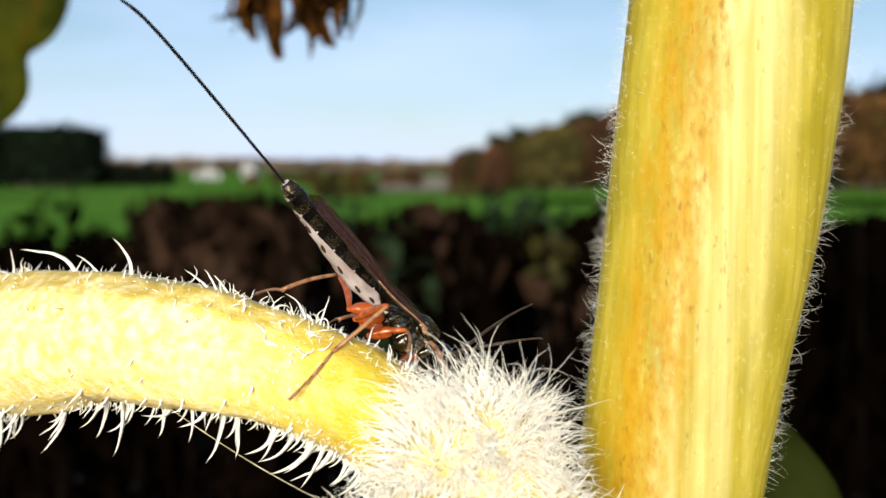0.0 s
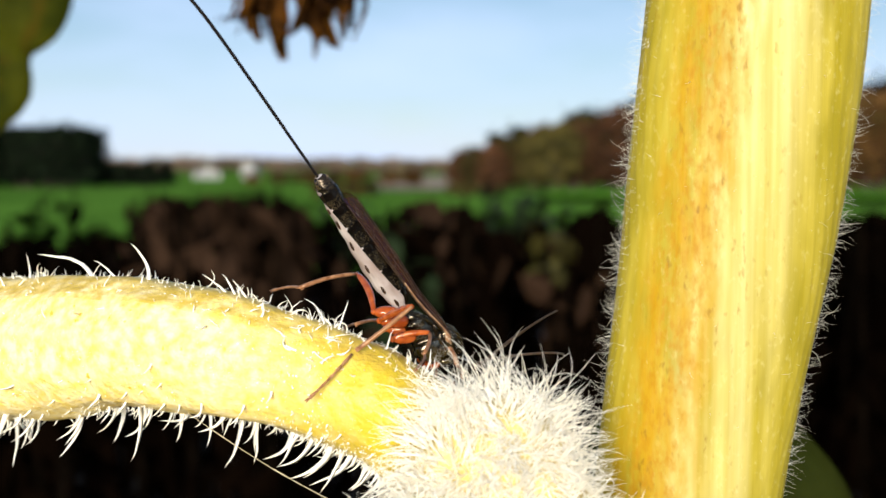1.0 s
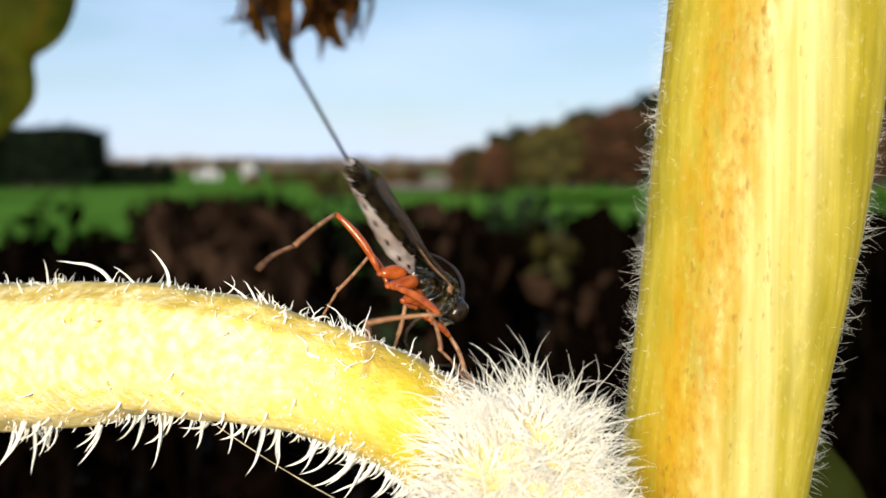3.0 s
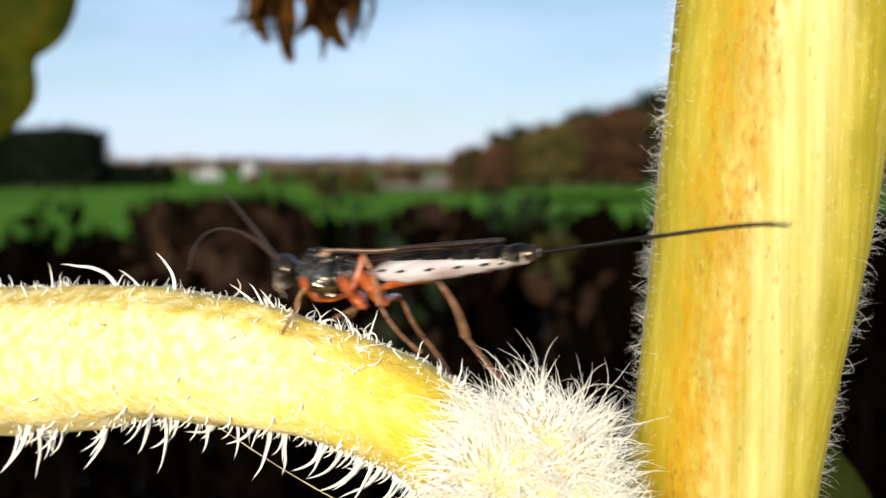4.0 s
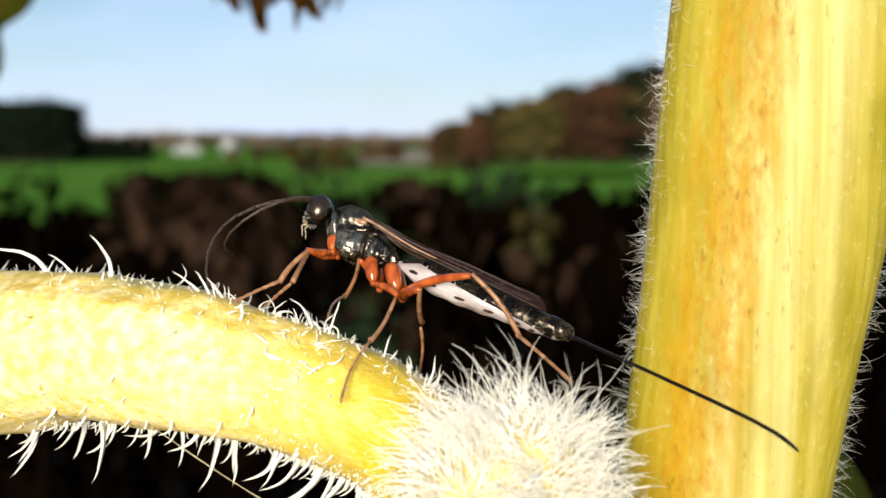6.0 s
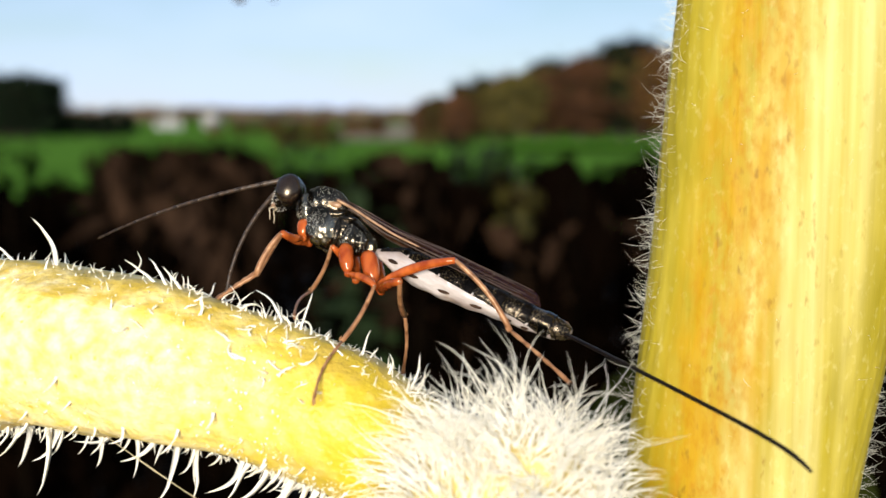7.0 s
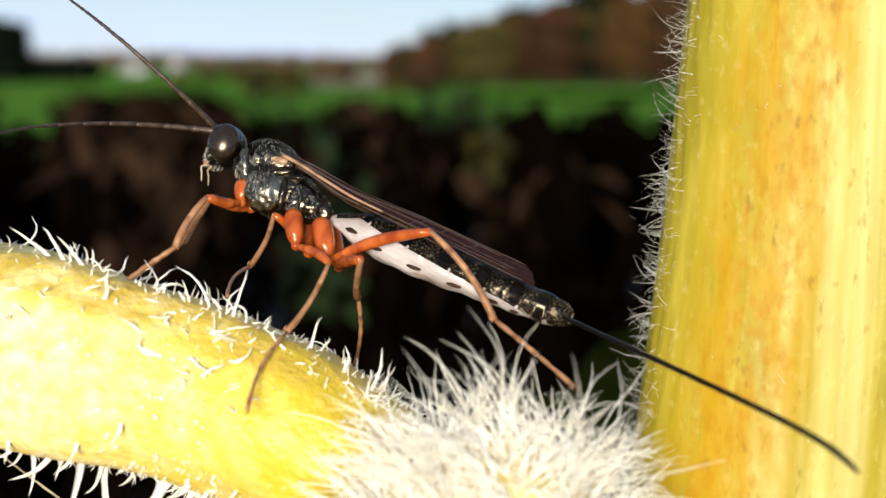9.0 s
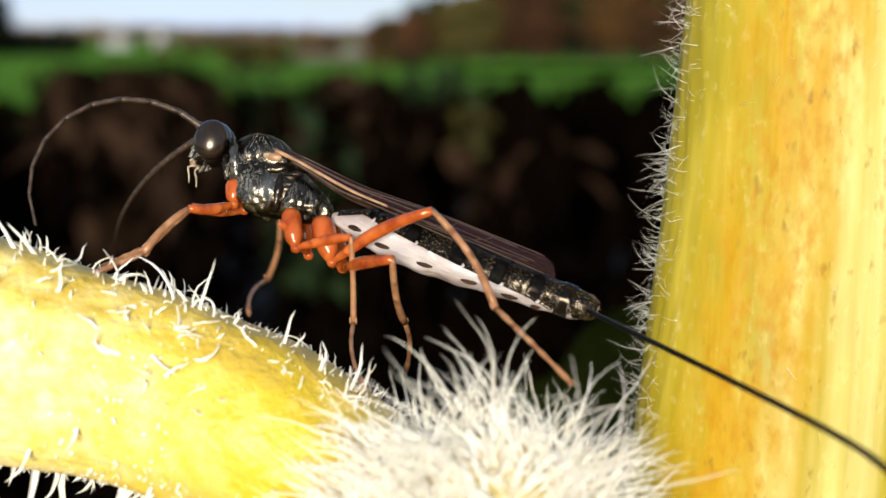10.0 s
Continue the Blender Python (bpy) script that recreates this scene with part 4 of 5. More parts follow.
ring_tube(bm, [at(*p[:3]) for p in pts], [p[3] * MM for p in pts], 12, 0.05, 200)
part("leaf_stalk", bm, BRANCH, neighbour)

# a thread of silk between the branch and the shoot
bm = bmesh.new()
a, b = Vector((-15.5, -1.0, -17.6)), Vector((-3.2, -8.2, -22.6))
pts = [at(*(a.lerp(b, i / 14) + Vector((0, 0, -0.35 * math.sin(math.pi * i / 14))))) for i in range(15)]
ring_tube(bm, pts, [0.028 * MM * (1.6 if i % 5 == 3 else 1) for i in range(15)], 5)
tagged(part("spider_thread", bm, SILK, label="thin strand of spider silk below the branch"), category="thread")

# ---- the wasp: x points to its head, y to its left side, z to its back; sizes in millimetres ----
S = 0.96 * MM
LEGS, FEELERS = {}, {}
tagged(wasp, "slender black ichneumon wasp with white belly, red legs and long ovipositor", "wasp")


def scaled(bm, s=S):
    bmesh.ops.scale(bm, vec=(s, s, s), verts=bm.verts)
    return bm


def fuzz(name, parent, spots, length, n, mat, seed, sweep=(-0.6, 0, 0.1), width=0.011):
    """Short fine hairs on egg-shaped regions (centre, radii)."""
    r = random.Random(seed)
    h = Hairs()
    for _ in range(n):
        c, rad = r.choice(spots)
        d = Vector((r.gauss(0, 1), r.gauss(0, 1), r.gauss(0, 1))).normalized()
        root = Vector(c) + Vector((d.x * rad[0], d.y * rad[1], d.z * rad[2])) * 1.06
        h.add(root * S, d * 0.8 + Vector(sweep), length * r.uniform(0.5, 1.2) * S, width * S, (r.gauss(0, 0.3), r.gauss(0, 0.3), r.gauss(0, 0.3)), 3)
    return h.build(name, mat, parent)


def down(name, parent, centre, radii, toward, spread, n, mat, seed, lie=(-0.7, 0, -1.0), length=0.20, width=0.011):
    """Fine hairs that lie close on one patch of an egg-shaped plate, round the direction toward."""
    r = random.Random(seed)
    h = Hairs()
    for _ in range(n):
        d = (Vector(toward).normalized() + Vector((r.gauss(0, spread), r.gauss(0, spread * 0.4), r.gauss(0, spread)))).normalized()
        root = Vector(centre) + Vector((d.x * radii[0], d.y * radii[1], d.z * radii[2])) * 1.03
        h.add(root * S, d * 0.45 + Vector(lie) + Vector((r.gauss(0, 0.3), r.gauss(0, 0.2), r.gauss(0, 0.3))), length * r.uniform(0.5, 1.2) * S, width * S, (r.gauss(0, 0.4), r.gauss(0, 0.3), r.gauss(0, 0.4)), 3)
    return h.build(name, mat, parent)


def build_head():
    bm = bmesh.new()
    egg(bm, (6.30, 0, 0.90), (0.70, 0.94, 1.02), Euler((0, 0.15, 0)), 30, 20, 0.03, 3)
    egg(bm, (6.72, 0, 0.25), (0.36, 0.55, 0.5), None, 16, 10)
    head = part("head", scaled(bm), CUTICLE, wasp, "shiny black head")
    for s in (-1, 1):
        bm = bmesh.new()
        egg(bm, (6.36, 0.58 * s, 0.98), (0.76, 0.54, 0.92), Euler((0.12 * s, 0.25, 0.10 * s)), 36, 24)
        part("eye", scaled(bm), EYE, head, "large glossy black compound eye")
        bm = bmesh.new()
        egg(bm, (6.84, 0.20 * s, -0.18), (0.13, 0.13, 0.22), Euler((0, -0.4, 0)), 10, 7)
        part("mandible", scaled(bm), COSTA, head)
        bm = bmesh.new()
        pts = spline([(6.7, 0.22 * s, -0.3), (6.88, 0.40 * s, -0.52), (6.70, 0.46 * s, -0.78), (6.52, 0.44 * s, -1.15)], 9)
        ring_tube(bm, pts, [0.05, 0.055, 0.035, 0.05, 0.035, 0.045, 0.03, 0.035, 0.025, 0.015], 8)
        part("palp", scaled(bm), PALE, head, "pale thin mouth feeler")
        bm = bmesh.new()
        egg(bm, (6.92, 0.28 * s, 1.28), (0.17, 0.14, 0.14), None, 10, 7)
        part("antenna_socket", scaled(bm), CUTICLE, head)
    fuzz("head_hairs", head, [((6.6, 0, 0.35), (0.52, 0.6, 0.75))], 0.16, 200, SILVER, 41, (0.3, 0, -0.6), 0.009)


def build_thorax():
    bm = bmesh.new()
    loft(bm, [(5.55, 0, 0.50, 0.22, 0.30), (5.30, 0, 0.48, 0.40, 0.52), (5.0, 0, 0.55, 0.66, 0.95), (4.5, 0, 0.50, 0.84, 1.28), (3.8, 0, 0.36, 0.94, 1.46), (3.0, 0, 0.24, 0.96, 1.46),
              (2.4, 0, 0.20, 0.92, 1.30), (1.9, 0, 0.16, 0.84, 1.10), (1.3, 0, 0.08, 0.80, 0.94), (0.7, 0, 0.02, 0.62, 0.74), (0.25, 0, -0.06, 0.36, 0.44), (0.0, 0, -0.1, 0.2, 0.24)], 40, 2.2)
    for v in bm.verts:
        v.co += v.co.normalized() * 0.07 * noise.noise(v.co * 2.3)
    th = part("thorax", scaled(bm), PITTED, wasp, "black pitted thorax")
    # the domed back in three lobes
    for y, wide, x in ((0, 0.58, 4.12), (0.42, 0.52, 3.75), (-0.42, 0.52, 3.75)):
        bm = bmesh.new()
        egg(bm, (x + 0.08, y, 1.30), (1.24, wide, 0.88), Euler((0, 0.12, 0)), 30, 20, 0.06, 3)
        part("back_lobe", scaled(bm), PITTED, th)
    bm = bmesh.new()
    egg(bm, (2.35, 0, 1.45), (0.52, 0.50, 0.40), None, 16, 10, 0.05, 4)
    part("scutellum", scaled(bm), PITTED, th)
    for s in (-1, 1):
        # centre, radii, tilt, unevenness, material: collar, shoulder ridge, big middle plate, groove rim, hind plates
        for c, rad, turn, bumps, mat in (((4.86, 0.50 * s, 0.46), (0.34, 0.36, 0.94), 0.55, 0.12, SILVERED), ((5.22, 0.34 * s, 0.14), (0.20, 0.30, 0.60), 0.6, 0.14, CUTICLE),
                                         ((4.36, 0.66 * s, 0.92), (0.34, 0.26, 0.42), 0.5, 0.10, SILVERED), ((3.42, 0.60 * s, -0.10), (1.06, 0.56, 1.24), 0.42, 0.13, SILVERED),
                                         ((2.42, 0.74 * s, 0.02), (0.24, 0.34, 0.86), 0.30, 0.14, CUTICLE), ((3.05, 0.86 * s, 0.78), (0.62, 0.18, 0.20), 0.50, 0.10, PITTED),
                                         ((1.78, 0.66 * s, -0.02), (0.42, 0.34, 0.82), 0.25, 0.20, PITTED), ((1.02, 0.54 * s, 0.04), (0.48, 0.34, 0.66), 0.3, 0.22, PITTED),
                                         ((2.15, 0.82 * s, 0.92), (0.50, 0.18, 0.14), 0.38, 0.1, CUTICLE), ((0.40, 0.34 * s, 0.02), (0.34, 0.26, 0.44), 0.3, 0.2, PITTED)):
            bm = bmesh.new()
            egg(bm, c, rad, Euler((0, turn, 0)), 34, 26, bumps, 2.8)
            for v in bm.verts:
                v.co += (v.co - Vector(c)) * 0.09 * noise.noise(v.co * 5.5)
            part("side_plate", scaled(bm), mat, th)
        bm = bmesh.new()
        egg(bm, (3.52, 0.84 * s, 1.30), (0.34, 0.13, 0.12), Euler((0, 0.25, 0)), 16, 9, 0.15, 5)
        part("shoulder_stripe", scaled(bm), STRIPE, th, "pale cream shoulder stripe")
        bm = bmesh.new()
        egg(bm, (3.20, 0.92 * s, 1.30), (0.34, 0.18, 0.19), Euler((0, 0.3, 0)), 16, 10, 0.1, 5)
        part("wing_root", scaled(bm), COSTA, th, "tan wing root")
        # silvery down: front of the big side plate, collar, hind plates, edge of the back
        for k, (c, rad, toward, spread, n) in enumerate((((3.42, 0.60 * s, -0.10), (1.06, 0.58, 1.24), (0.42, s, 0.22), 0.26, 520), ((4.86, 0.50 * s, 0.46), (0.36, 0.38, 0.96), (0.1, s, -0.1), 0.40, 200),
                                                         ((4.36, 0.66 * s, 0.92), (0.36, 0.28, 0.44), (0.2, s, 0.0), 0.50, 160), ((1.78, 0.66 * s, -0.02), (0.44, 0.36, 0.84), (0.1, s, 0.1), 0.35, 170),
                                                         ((1.02, 0.54 * s, 0.04), (0.50, 0.36, 0.68), (-0.1, s, 0.1), 0.45, 130), ((3.85, 0.42 * s, 1.30), (1.24, 0.54, 0.90), (0.1, s, 0.5), 0.30, 200))):
            down("silver_down", th, c, rad, toward, spread * 1.3, n // 3, SILVER, 60 + k, length=0.26, width=0.0032)
    fuzz("thorax_hairs", th, [((3.7, 0, 0.75), (1.3, 0.95, 1.05)), ((1.4, 0, 0.1), (1.0, 0.82, 0.9))], 0.18, 200, SILVER, 42, (-1.2, 0, 0.1), 0.0032)


def tergite(x0, x1, k, grow=1.0):
    """One arched black back plate of the abdomen, from its front edge x0 to its hind edge x1."""
    bm = bmesh.new()
    rows = []
    for j in range(7):
        u = j / 6
        x = x0 + (x1 - x0) * u
        top, low, wide, split = outline(x)
        flare = grow * (1 + 0.06 * (u ** 2 if grow == 1 else 0.75 + 0.25 * u))
        mid = (top + low) / 2
        half = (top - low) / 2
        s = min(max((split - mid) / half, -0.98), 0.9)
        g0 = math.asin(s)
        row = []
        for i in range(19):
            g = g0 + (math.pi - 2 * g0) * i / 18
            row.append(bm.verts.new((x, wide * flare * 1.02 * math.cos(g), mid + half * flare * 1.02 * math.sin(g))))
        rows.append(row)
    for r0, r1 in zip(rows, rows[1:]):
        for i in range(18):
            bm.faces.new((r0[i], r0[i + 1], r1[i + 1], r1[i]))
    bmesh.ops.solidify(bm, geom=bm.faces[:], thickness=0.05)
    return scaled(bm)


def outline(x):
    """Back line, belly line, half width and lower edge of the back plates along the abdomen."""
    knots = [(0.1, 0.10, -0.30, 0.16, -0.1), (-0.6, 0.50, -0.42, 0.40, 0.15), (-1.4, 0.86, -0.64, 0.66, 0.48), (-2.6, 1.06, -0.84, 0.82, 0.30), (-4.2, 1.12, -0.84, 0.90, 0.16),
             (-6.0, 1.12, -0.70, 0.88, 0.06), (-7.8, 1.10, -0.48, 0.82, -0.02), (-9.4, 1.14, -0.32, 0.78, -0.02), (-10.4, 1.18, -0.22, 0.76, -0.16), (-11.3, 1.18, -0.10, 0.66, -0.08), (-11.9, 1.02, 0.16, 0.42, 0.18), (-12.2, 0.84, 0.36, 0.22, 0.36)]
    for a, b in zip(knots, knots[1:]):
        if b[0] <= x <= a[0]:
            u = (x - a[0]) / (b[0] - a[0])
            return [p + (q - p) * u for p, q in zip(a[1:], b[1:])]
    return list(knots[-1][1:]) if x < -11 else list(knots[0][1:])


def build_abdomen():
    bm = bmesh.new()
    sec = []
    for i in range(40):
        x = 0.1 - 12.2 * i / 39
        top, low, wide, split = outline(x)
        sag = 0.07 * math.sin(x * 3.85 + 0.6)
        sec.append((x, 0, (top + low) / 2, wide * 0.97, (top - low) / 2 * 0.985 + sag * 0.5))
    loft(bm, sec, 30)
    bmesh.ops.reverse_faces(bm, faces=bm.faces)
    bmesh.ops.recalc_face_normals(bm, faces=bm.faces)
    ab = part("abdomen", scaled(bm), BELLY, wasp, "swollen soft white belly")
    edges = [-0.3, -1.9, -4.05, -6.25, -8.05, -9.7, -11.0, -12.1]
    for k, (a, b) in enumerate(zip(edges, edges[1:])):
        t = part("back_segment", tergite(a + 0.05, b, k), TERGITE, ab)
        t.location.z = 0.004 * MM * (8 - k)
        if k > 5:
            continue
        band = part("segment_band", tergite(b + 0.55 if k else b + 0.3, b - 0.03, k, 1.03), BAND, ab, "glossy black hind edge of a segment")
        band.location.z = t.location.z
    for x in edges[1:6]:
        top, low, wide, split = outline(x)
        mid, half = (top + low) / 2, (top - low) / 2
        for side in (-1, 1):
            z = split + 0.06
            bm = bmesh.new()
            egg(bm, (x - 0.04, side * wide * 1.04 * math.sqrt(max(0, 1 - ((z - mid) / half) ** 2)), z), (0.09, 0.05, 0.13), Euler((0.3 * side, -0.35, 0)), 10, 8)
            part("joint_skin", scaled(bm), BELLY, ab, "pale skin fold between two back plates")
    bm = bmesh.new()
    egg(bm, (-11.0, 0, 0.48), (1.15, 0.66, 0.56), None, 20, 12)
    part("tail_segment", scaled(bm), TERGITE, ab, "black tip of the abdomen")
    for s in (-1, 1):
        for x in (-1.35, -2.75, -4.75, -6.75, -8.55, -9.7):
            top, low, wide, split = outline(x)
            z = low + 0.40 * (split - low) + (0.05 if x > -2 else 0)
            mid, half = (top + low) / 2, (top - low) / 2
            y = wide * math.sqrt(max(0, 1 - ((z - mid) / half) ** 2))
            bm = bmesh.new()
            egg(bm, (x, (y - 0.04) * s, z), (0.38 if x > -9 else 0.24, 0.085, 0.14), Euler((0.5 * s, 0.12, 0)), 12, 8)
            part("belly_spot", scaled(bm), SPOT, ab, "dark brown spot")
    fuzz("tail_hairs", ab, [((-11.5, 0, 0.62), (0.5, 0.42, 0.42))], 0.24, 260, STRIPE, 46, (-0.9, 0, -0.1), 0.009)


def build_ovipositor():
    bm = bmesh.new()
    pts = spline([(-0.3, 0, 0), (2.5, 0, 0.08), (7, 0, 0.20), (11.5, 0, 0.28), (13.8, 0, 0.24), (15.0, 0, 0.10), (15.9, 0, -0.14)], 48)
    ring_tube(bm, pts, [0.095 + 0.020 * min(1, i / 20) - 0.06 * max(0, (i - 40) / 8) ** 2 for i in range(49)], 12, 0.08, 2, flat=1.5)
    ov = part("ovipositor", scaled(bm, MM), DRILL, wasp, "long thin black egg-laying drill")
    h = Hairs()
    r = random.Random(44)
    for i in range(160):
        p = Vector(pts[r.randrange(2, 46)]) + Vector((r.uniform(-0.2, 0.2), 0, 0))
        g = r.uniform(0, 6.28)
        d = Vector((0.8, math.cos(g), math.sin(g)))
        h.add((p + d * 0.08) * MM, d, 0.10 * MM, 0.006 * MM, (0.9, 0, 0), 3)
    h.build("drill_hairs", DRILL, ov)
    FEELERS["drill"] = (Vector((-11.3, 0, 0.5)) * S, ov)


def build_wings():
    for s in (-1, 1):
        for name, length, wide, lift, x0 in (("forewing", 13.3, 1.7, 0.26 if s > 0 else 0.17, 3.25), ("hindwing", 8.6, 1.2, 0.09, 2.4)):
            nu, nv = 26, 8

            def place(u, v):
                w = wide * (0.22 + 0.78 * min(1, u / 0.55) ** 0.8) * (1 - max(0, (u - 0.90) / 0.10) ** 3 * 0.3)
                x = x0 - length * u + (0.35 * v * (u > 0.9) * (u - 0.9) * 10)
                y = s * (0.98 - 0.08 * u - v * w * 0.44)
                fall = min(1, u / 0.34)
                z = 1.32 - 0.42 * fall * fall * (3 - 2 * fall) + v * w * 0.44 + lift + 0.05 * math.sin(v * 15 + u * 4) * min(1, u * 4)
                return Vector((x, y, z))

            bm = bmesh.new()
            grid = [[bm.verts.new(place(i / nu, j / nv)) for j in range(nv + 1)] for i in range(nu + 1)]
            for i in range(nu):
                for j in range(nv):
                    bm.faces.new((grid[i][j], grid[i + 1][j], grid[i + 1][j + 1], grid[i][j + 1]))
            wing = part(name, scaled(bm), WING, wasp, "folded smoky transparent wing")
            bm = bmesh.new()
            n = 22
            ring_tube(bm, [place(0.42 * i / n, 0.0) for i in range(n + 1)], [0.095 - 0.045 * i / n for i in range(n + 1)], 8)
            part("leading_edge", scaled(bm), COSTA if name == "forewing" else VEIN, wing, "tan front edge")
            bm = bmesh.new()
            ring_tube(bm, [place(0.42 + 0.54 * i / n, 0.0) for i in range(n + 1)], [0.045 - 0.020 * i / n for i in range(n + 1)], 6)
            part("outer_edge", scaled(bm), VEIN, wing, "dark brown front edge")
            bm = bmesh.new()
            for v0, v1, e0, e1 in ((0.18, 0.22, 0.02, 0.9), (0.42, 0.50, 0.05, 0.92), (0.70, 0.80, 0.08, 0.85), (1.0, 1.0, 0.05, 0.95)):
                ring_tube(bm, [place(e0 + (e1 - e0) * i / n, v0 + (v1 - v0) * i / n) for i in range(n + 1)], [0.035 - 0.015 * i / n for i in range(n + 1)], 5)
            for u in (0.34, 0.52, 0.60, 0.72):
                ring_tube(bm, [place(u + 0.04 * i / 5, 0.18 + 0.55 * i / 5) for i in range(6)], [0.022] * 6, 5)
            part("vein_net", scaled(bm), VEIN, wing, kind="stuff")


LEG_SIZES = {"front": (2.2, 2.6, 3.2), "middle": (2.6, 3.7, 4.7), "hind": (5.0, 4.7, 4.4)}
HIPS = {"front": (4.1, 0.7, -1.25), "middle": (0.6, 1.0, -1.95), "hind": (-1.1, 0.9, -1.9)}
COXAE = {"front": ((4.6, 0.5, -0.3), 0.38), "middle": ((1.65, 0.62, -0.55), 0.45), "hind": ((0.25, 0.66, -0.35), 0.52)}


def leg_piece(name, length, radii, mat, extra=None):
    """A limb piece that runs along +x from its joint, lengths in millimetres."""
    bm = bmesh.new()
    n = len(radii) - 1
    ring_tube(bm, [(length * i / n, 0, 0.06 * length * math.sin(math.pi * i / n)) for i in range(n + 1)], radii, 12)
    for c, rad in extra or ():
        egg(bm, c, rad, None, 10, 7)
    return part(name, scaled(bm, MM), mat, wasp)


def build_legs():
    for which in ("front", "middle", "hind"):
        for s, side in ((1, "left"), (-1, "right")):
            a, b, c = LEG_SIZES[which]
            fat = {"front": 0.23, "middle": 0.22, "hind": 0.27}[which]
            root, thick = COXAE[which]
            hip = Vector((HIPS[which][0], HIPS[which][1] * s, HIPS[which][2]))
            root = Vector((root[0], root[1] * s, root[2]))
            bm = bmesh.new()
            n = 8
            pts = [root.lerp(hip, i / n) for i in range(n + 1)]
            ring_tube(bm, pts, [thick * q for q in (0.72, 0.94, 1.0, 1.0, 0.98, 0.94, 0.84, 0.60, 0.34)], 18)
            egg(bm, hip, (0.24, 0.24, 0.22), None, 12, 8)
            part("hip", scaled(bm), RED, wasp, "stout glossy red hip joint")
            femur = leg_piece("femur", a, [fat * q for q in (0.55, 0.72, 0.9, 1.0, 1.02, 1.0, 0.92, 0.8, 0.62)], RED)
            t = fat * {"front": 0.66, "middle": 0.52, "hind": 0.52}[which]
            tibia = leg_piece("tibia", b, [t * q for q in (0.75, 0.95, 1.0, 1.0, 1.0, 1.05, 1.1, 1.15, 1.0)], TAN,
                              [((b * 0.97, 0.12, -0.10), (0.16, 0.04, 0.04)), ((b * 0.97, -0.12, -0.10), (0.16, 0.04, 0.04))])
            w = t * 0.74
            tarsus = leg_piece("foot", c, [w * q for q in (0.8, 1.0, 1.15, 0.8, 1.1, 0.75, 1.05, 0.72, 1.0, 0.7, 1.0, 1.15, 0.8)], TAN,
                               [((c, 0.07, -0.05), (0.12, 0.04, 0.05)), ((c, -0.07, -0.05), (0.12, 0.04, 0.05))])
            LEGS[which, side] = (hip * S, femur, tibia, tarsus)


FEELER_PIECES, FEELER_PIECE = 9, 1.245


def build_feelers():
    for s, side in ((1, "left"), (-1, "right")):
        pieces = []
        for k in range(FEELER_PIECES):
            bm = bmesh.new()
            n = 9
            ring_tube(bm, [(FEELER_PIECE * i / n, 0, 0) for i in range(n + 1)],
                      [(0.19 if k == 0 and i < 3 else 0.152 - 0.105 * (k * n + i) / (FEELER_PIECES * n)) * (0.84 if i % 3 == 0 else 1.0) for i in range(n + 1)], 9)
            egg(bm, (FEELER_PIECE, 0, 0), (0.130 - 0.0108 * k,) * 3, None, 8, 6)
            pieces.append(part("antenna" if k == 0 else "antenna_piece", scaled(bm, MM), FEELER, wasp, "long thin jointed dark antenna" if k == 0 else ""))
        FEELERS[side] = (Vector((7.0, 0.3 * s, 1.34)) * S, *pieces)


build_head()
build_thorax()
build_abdomen()
build_ovipositor()
build_wings()
build_legs()
build_feelers()

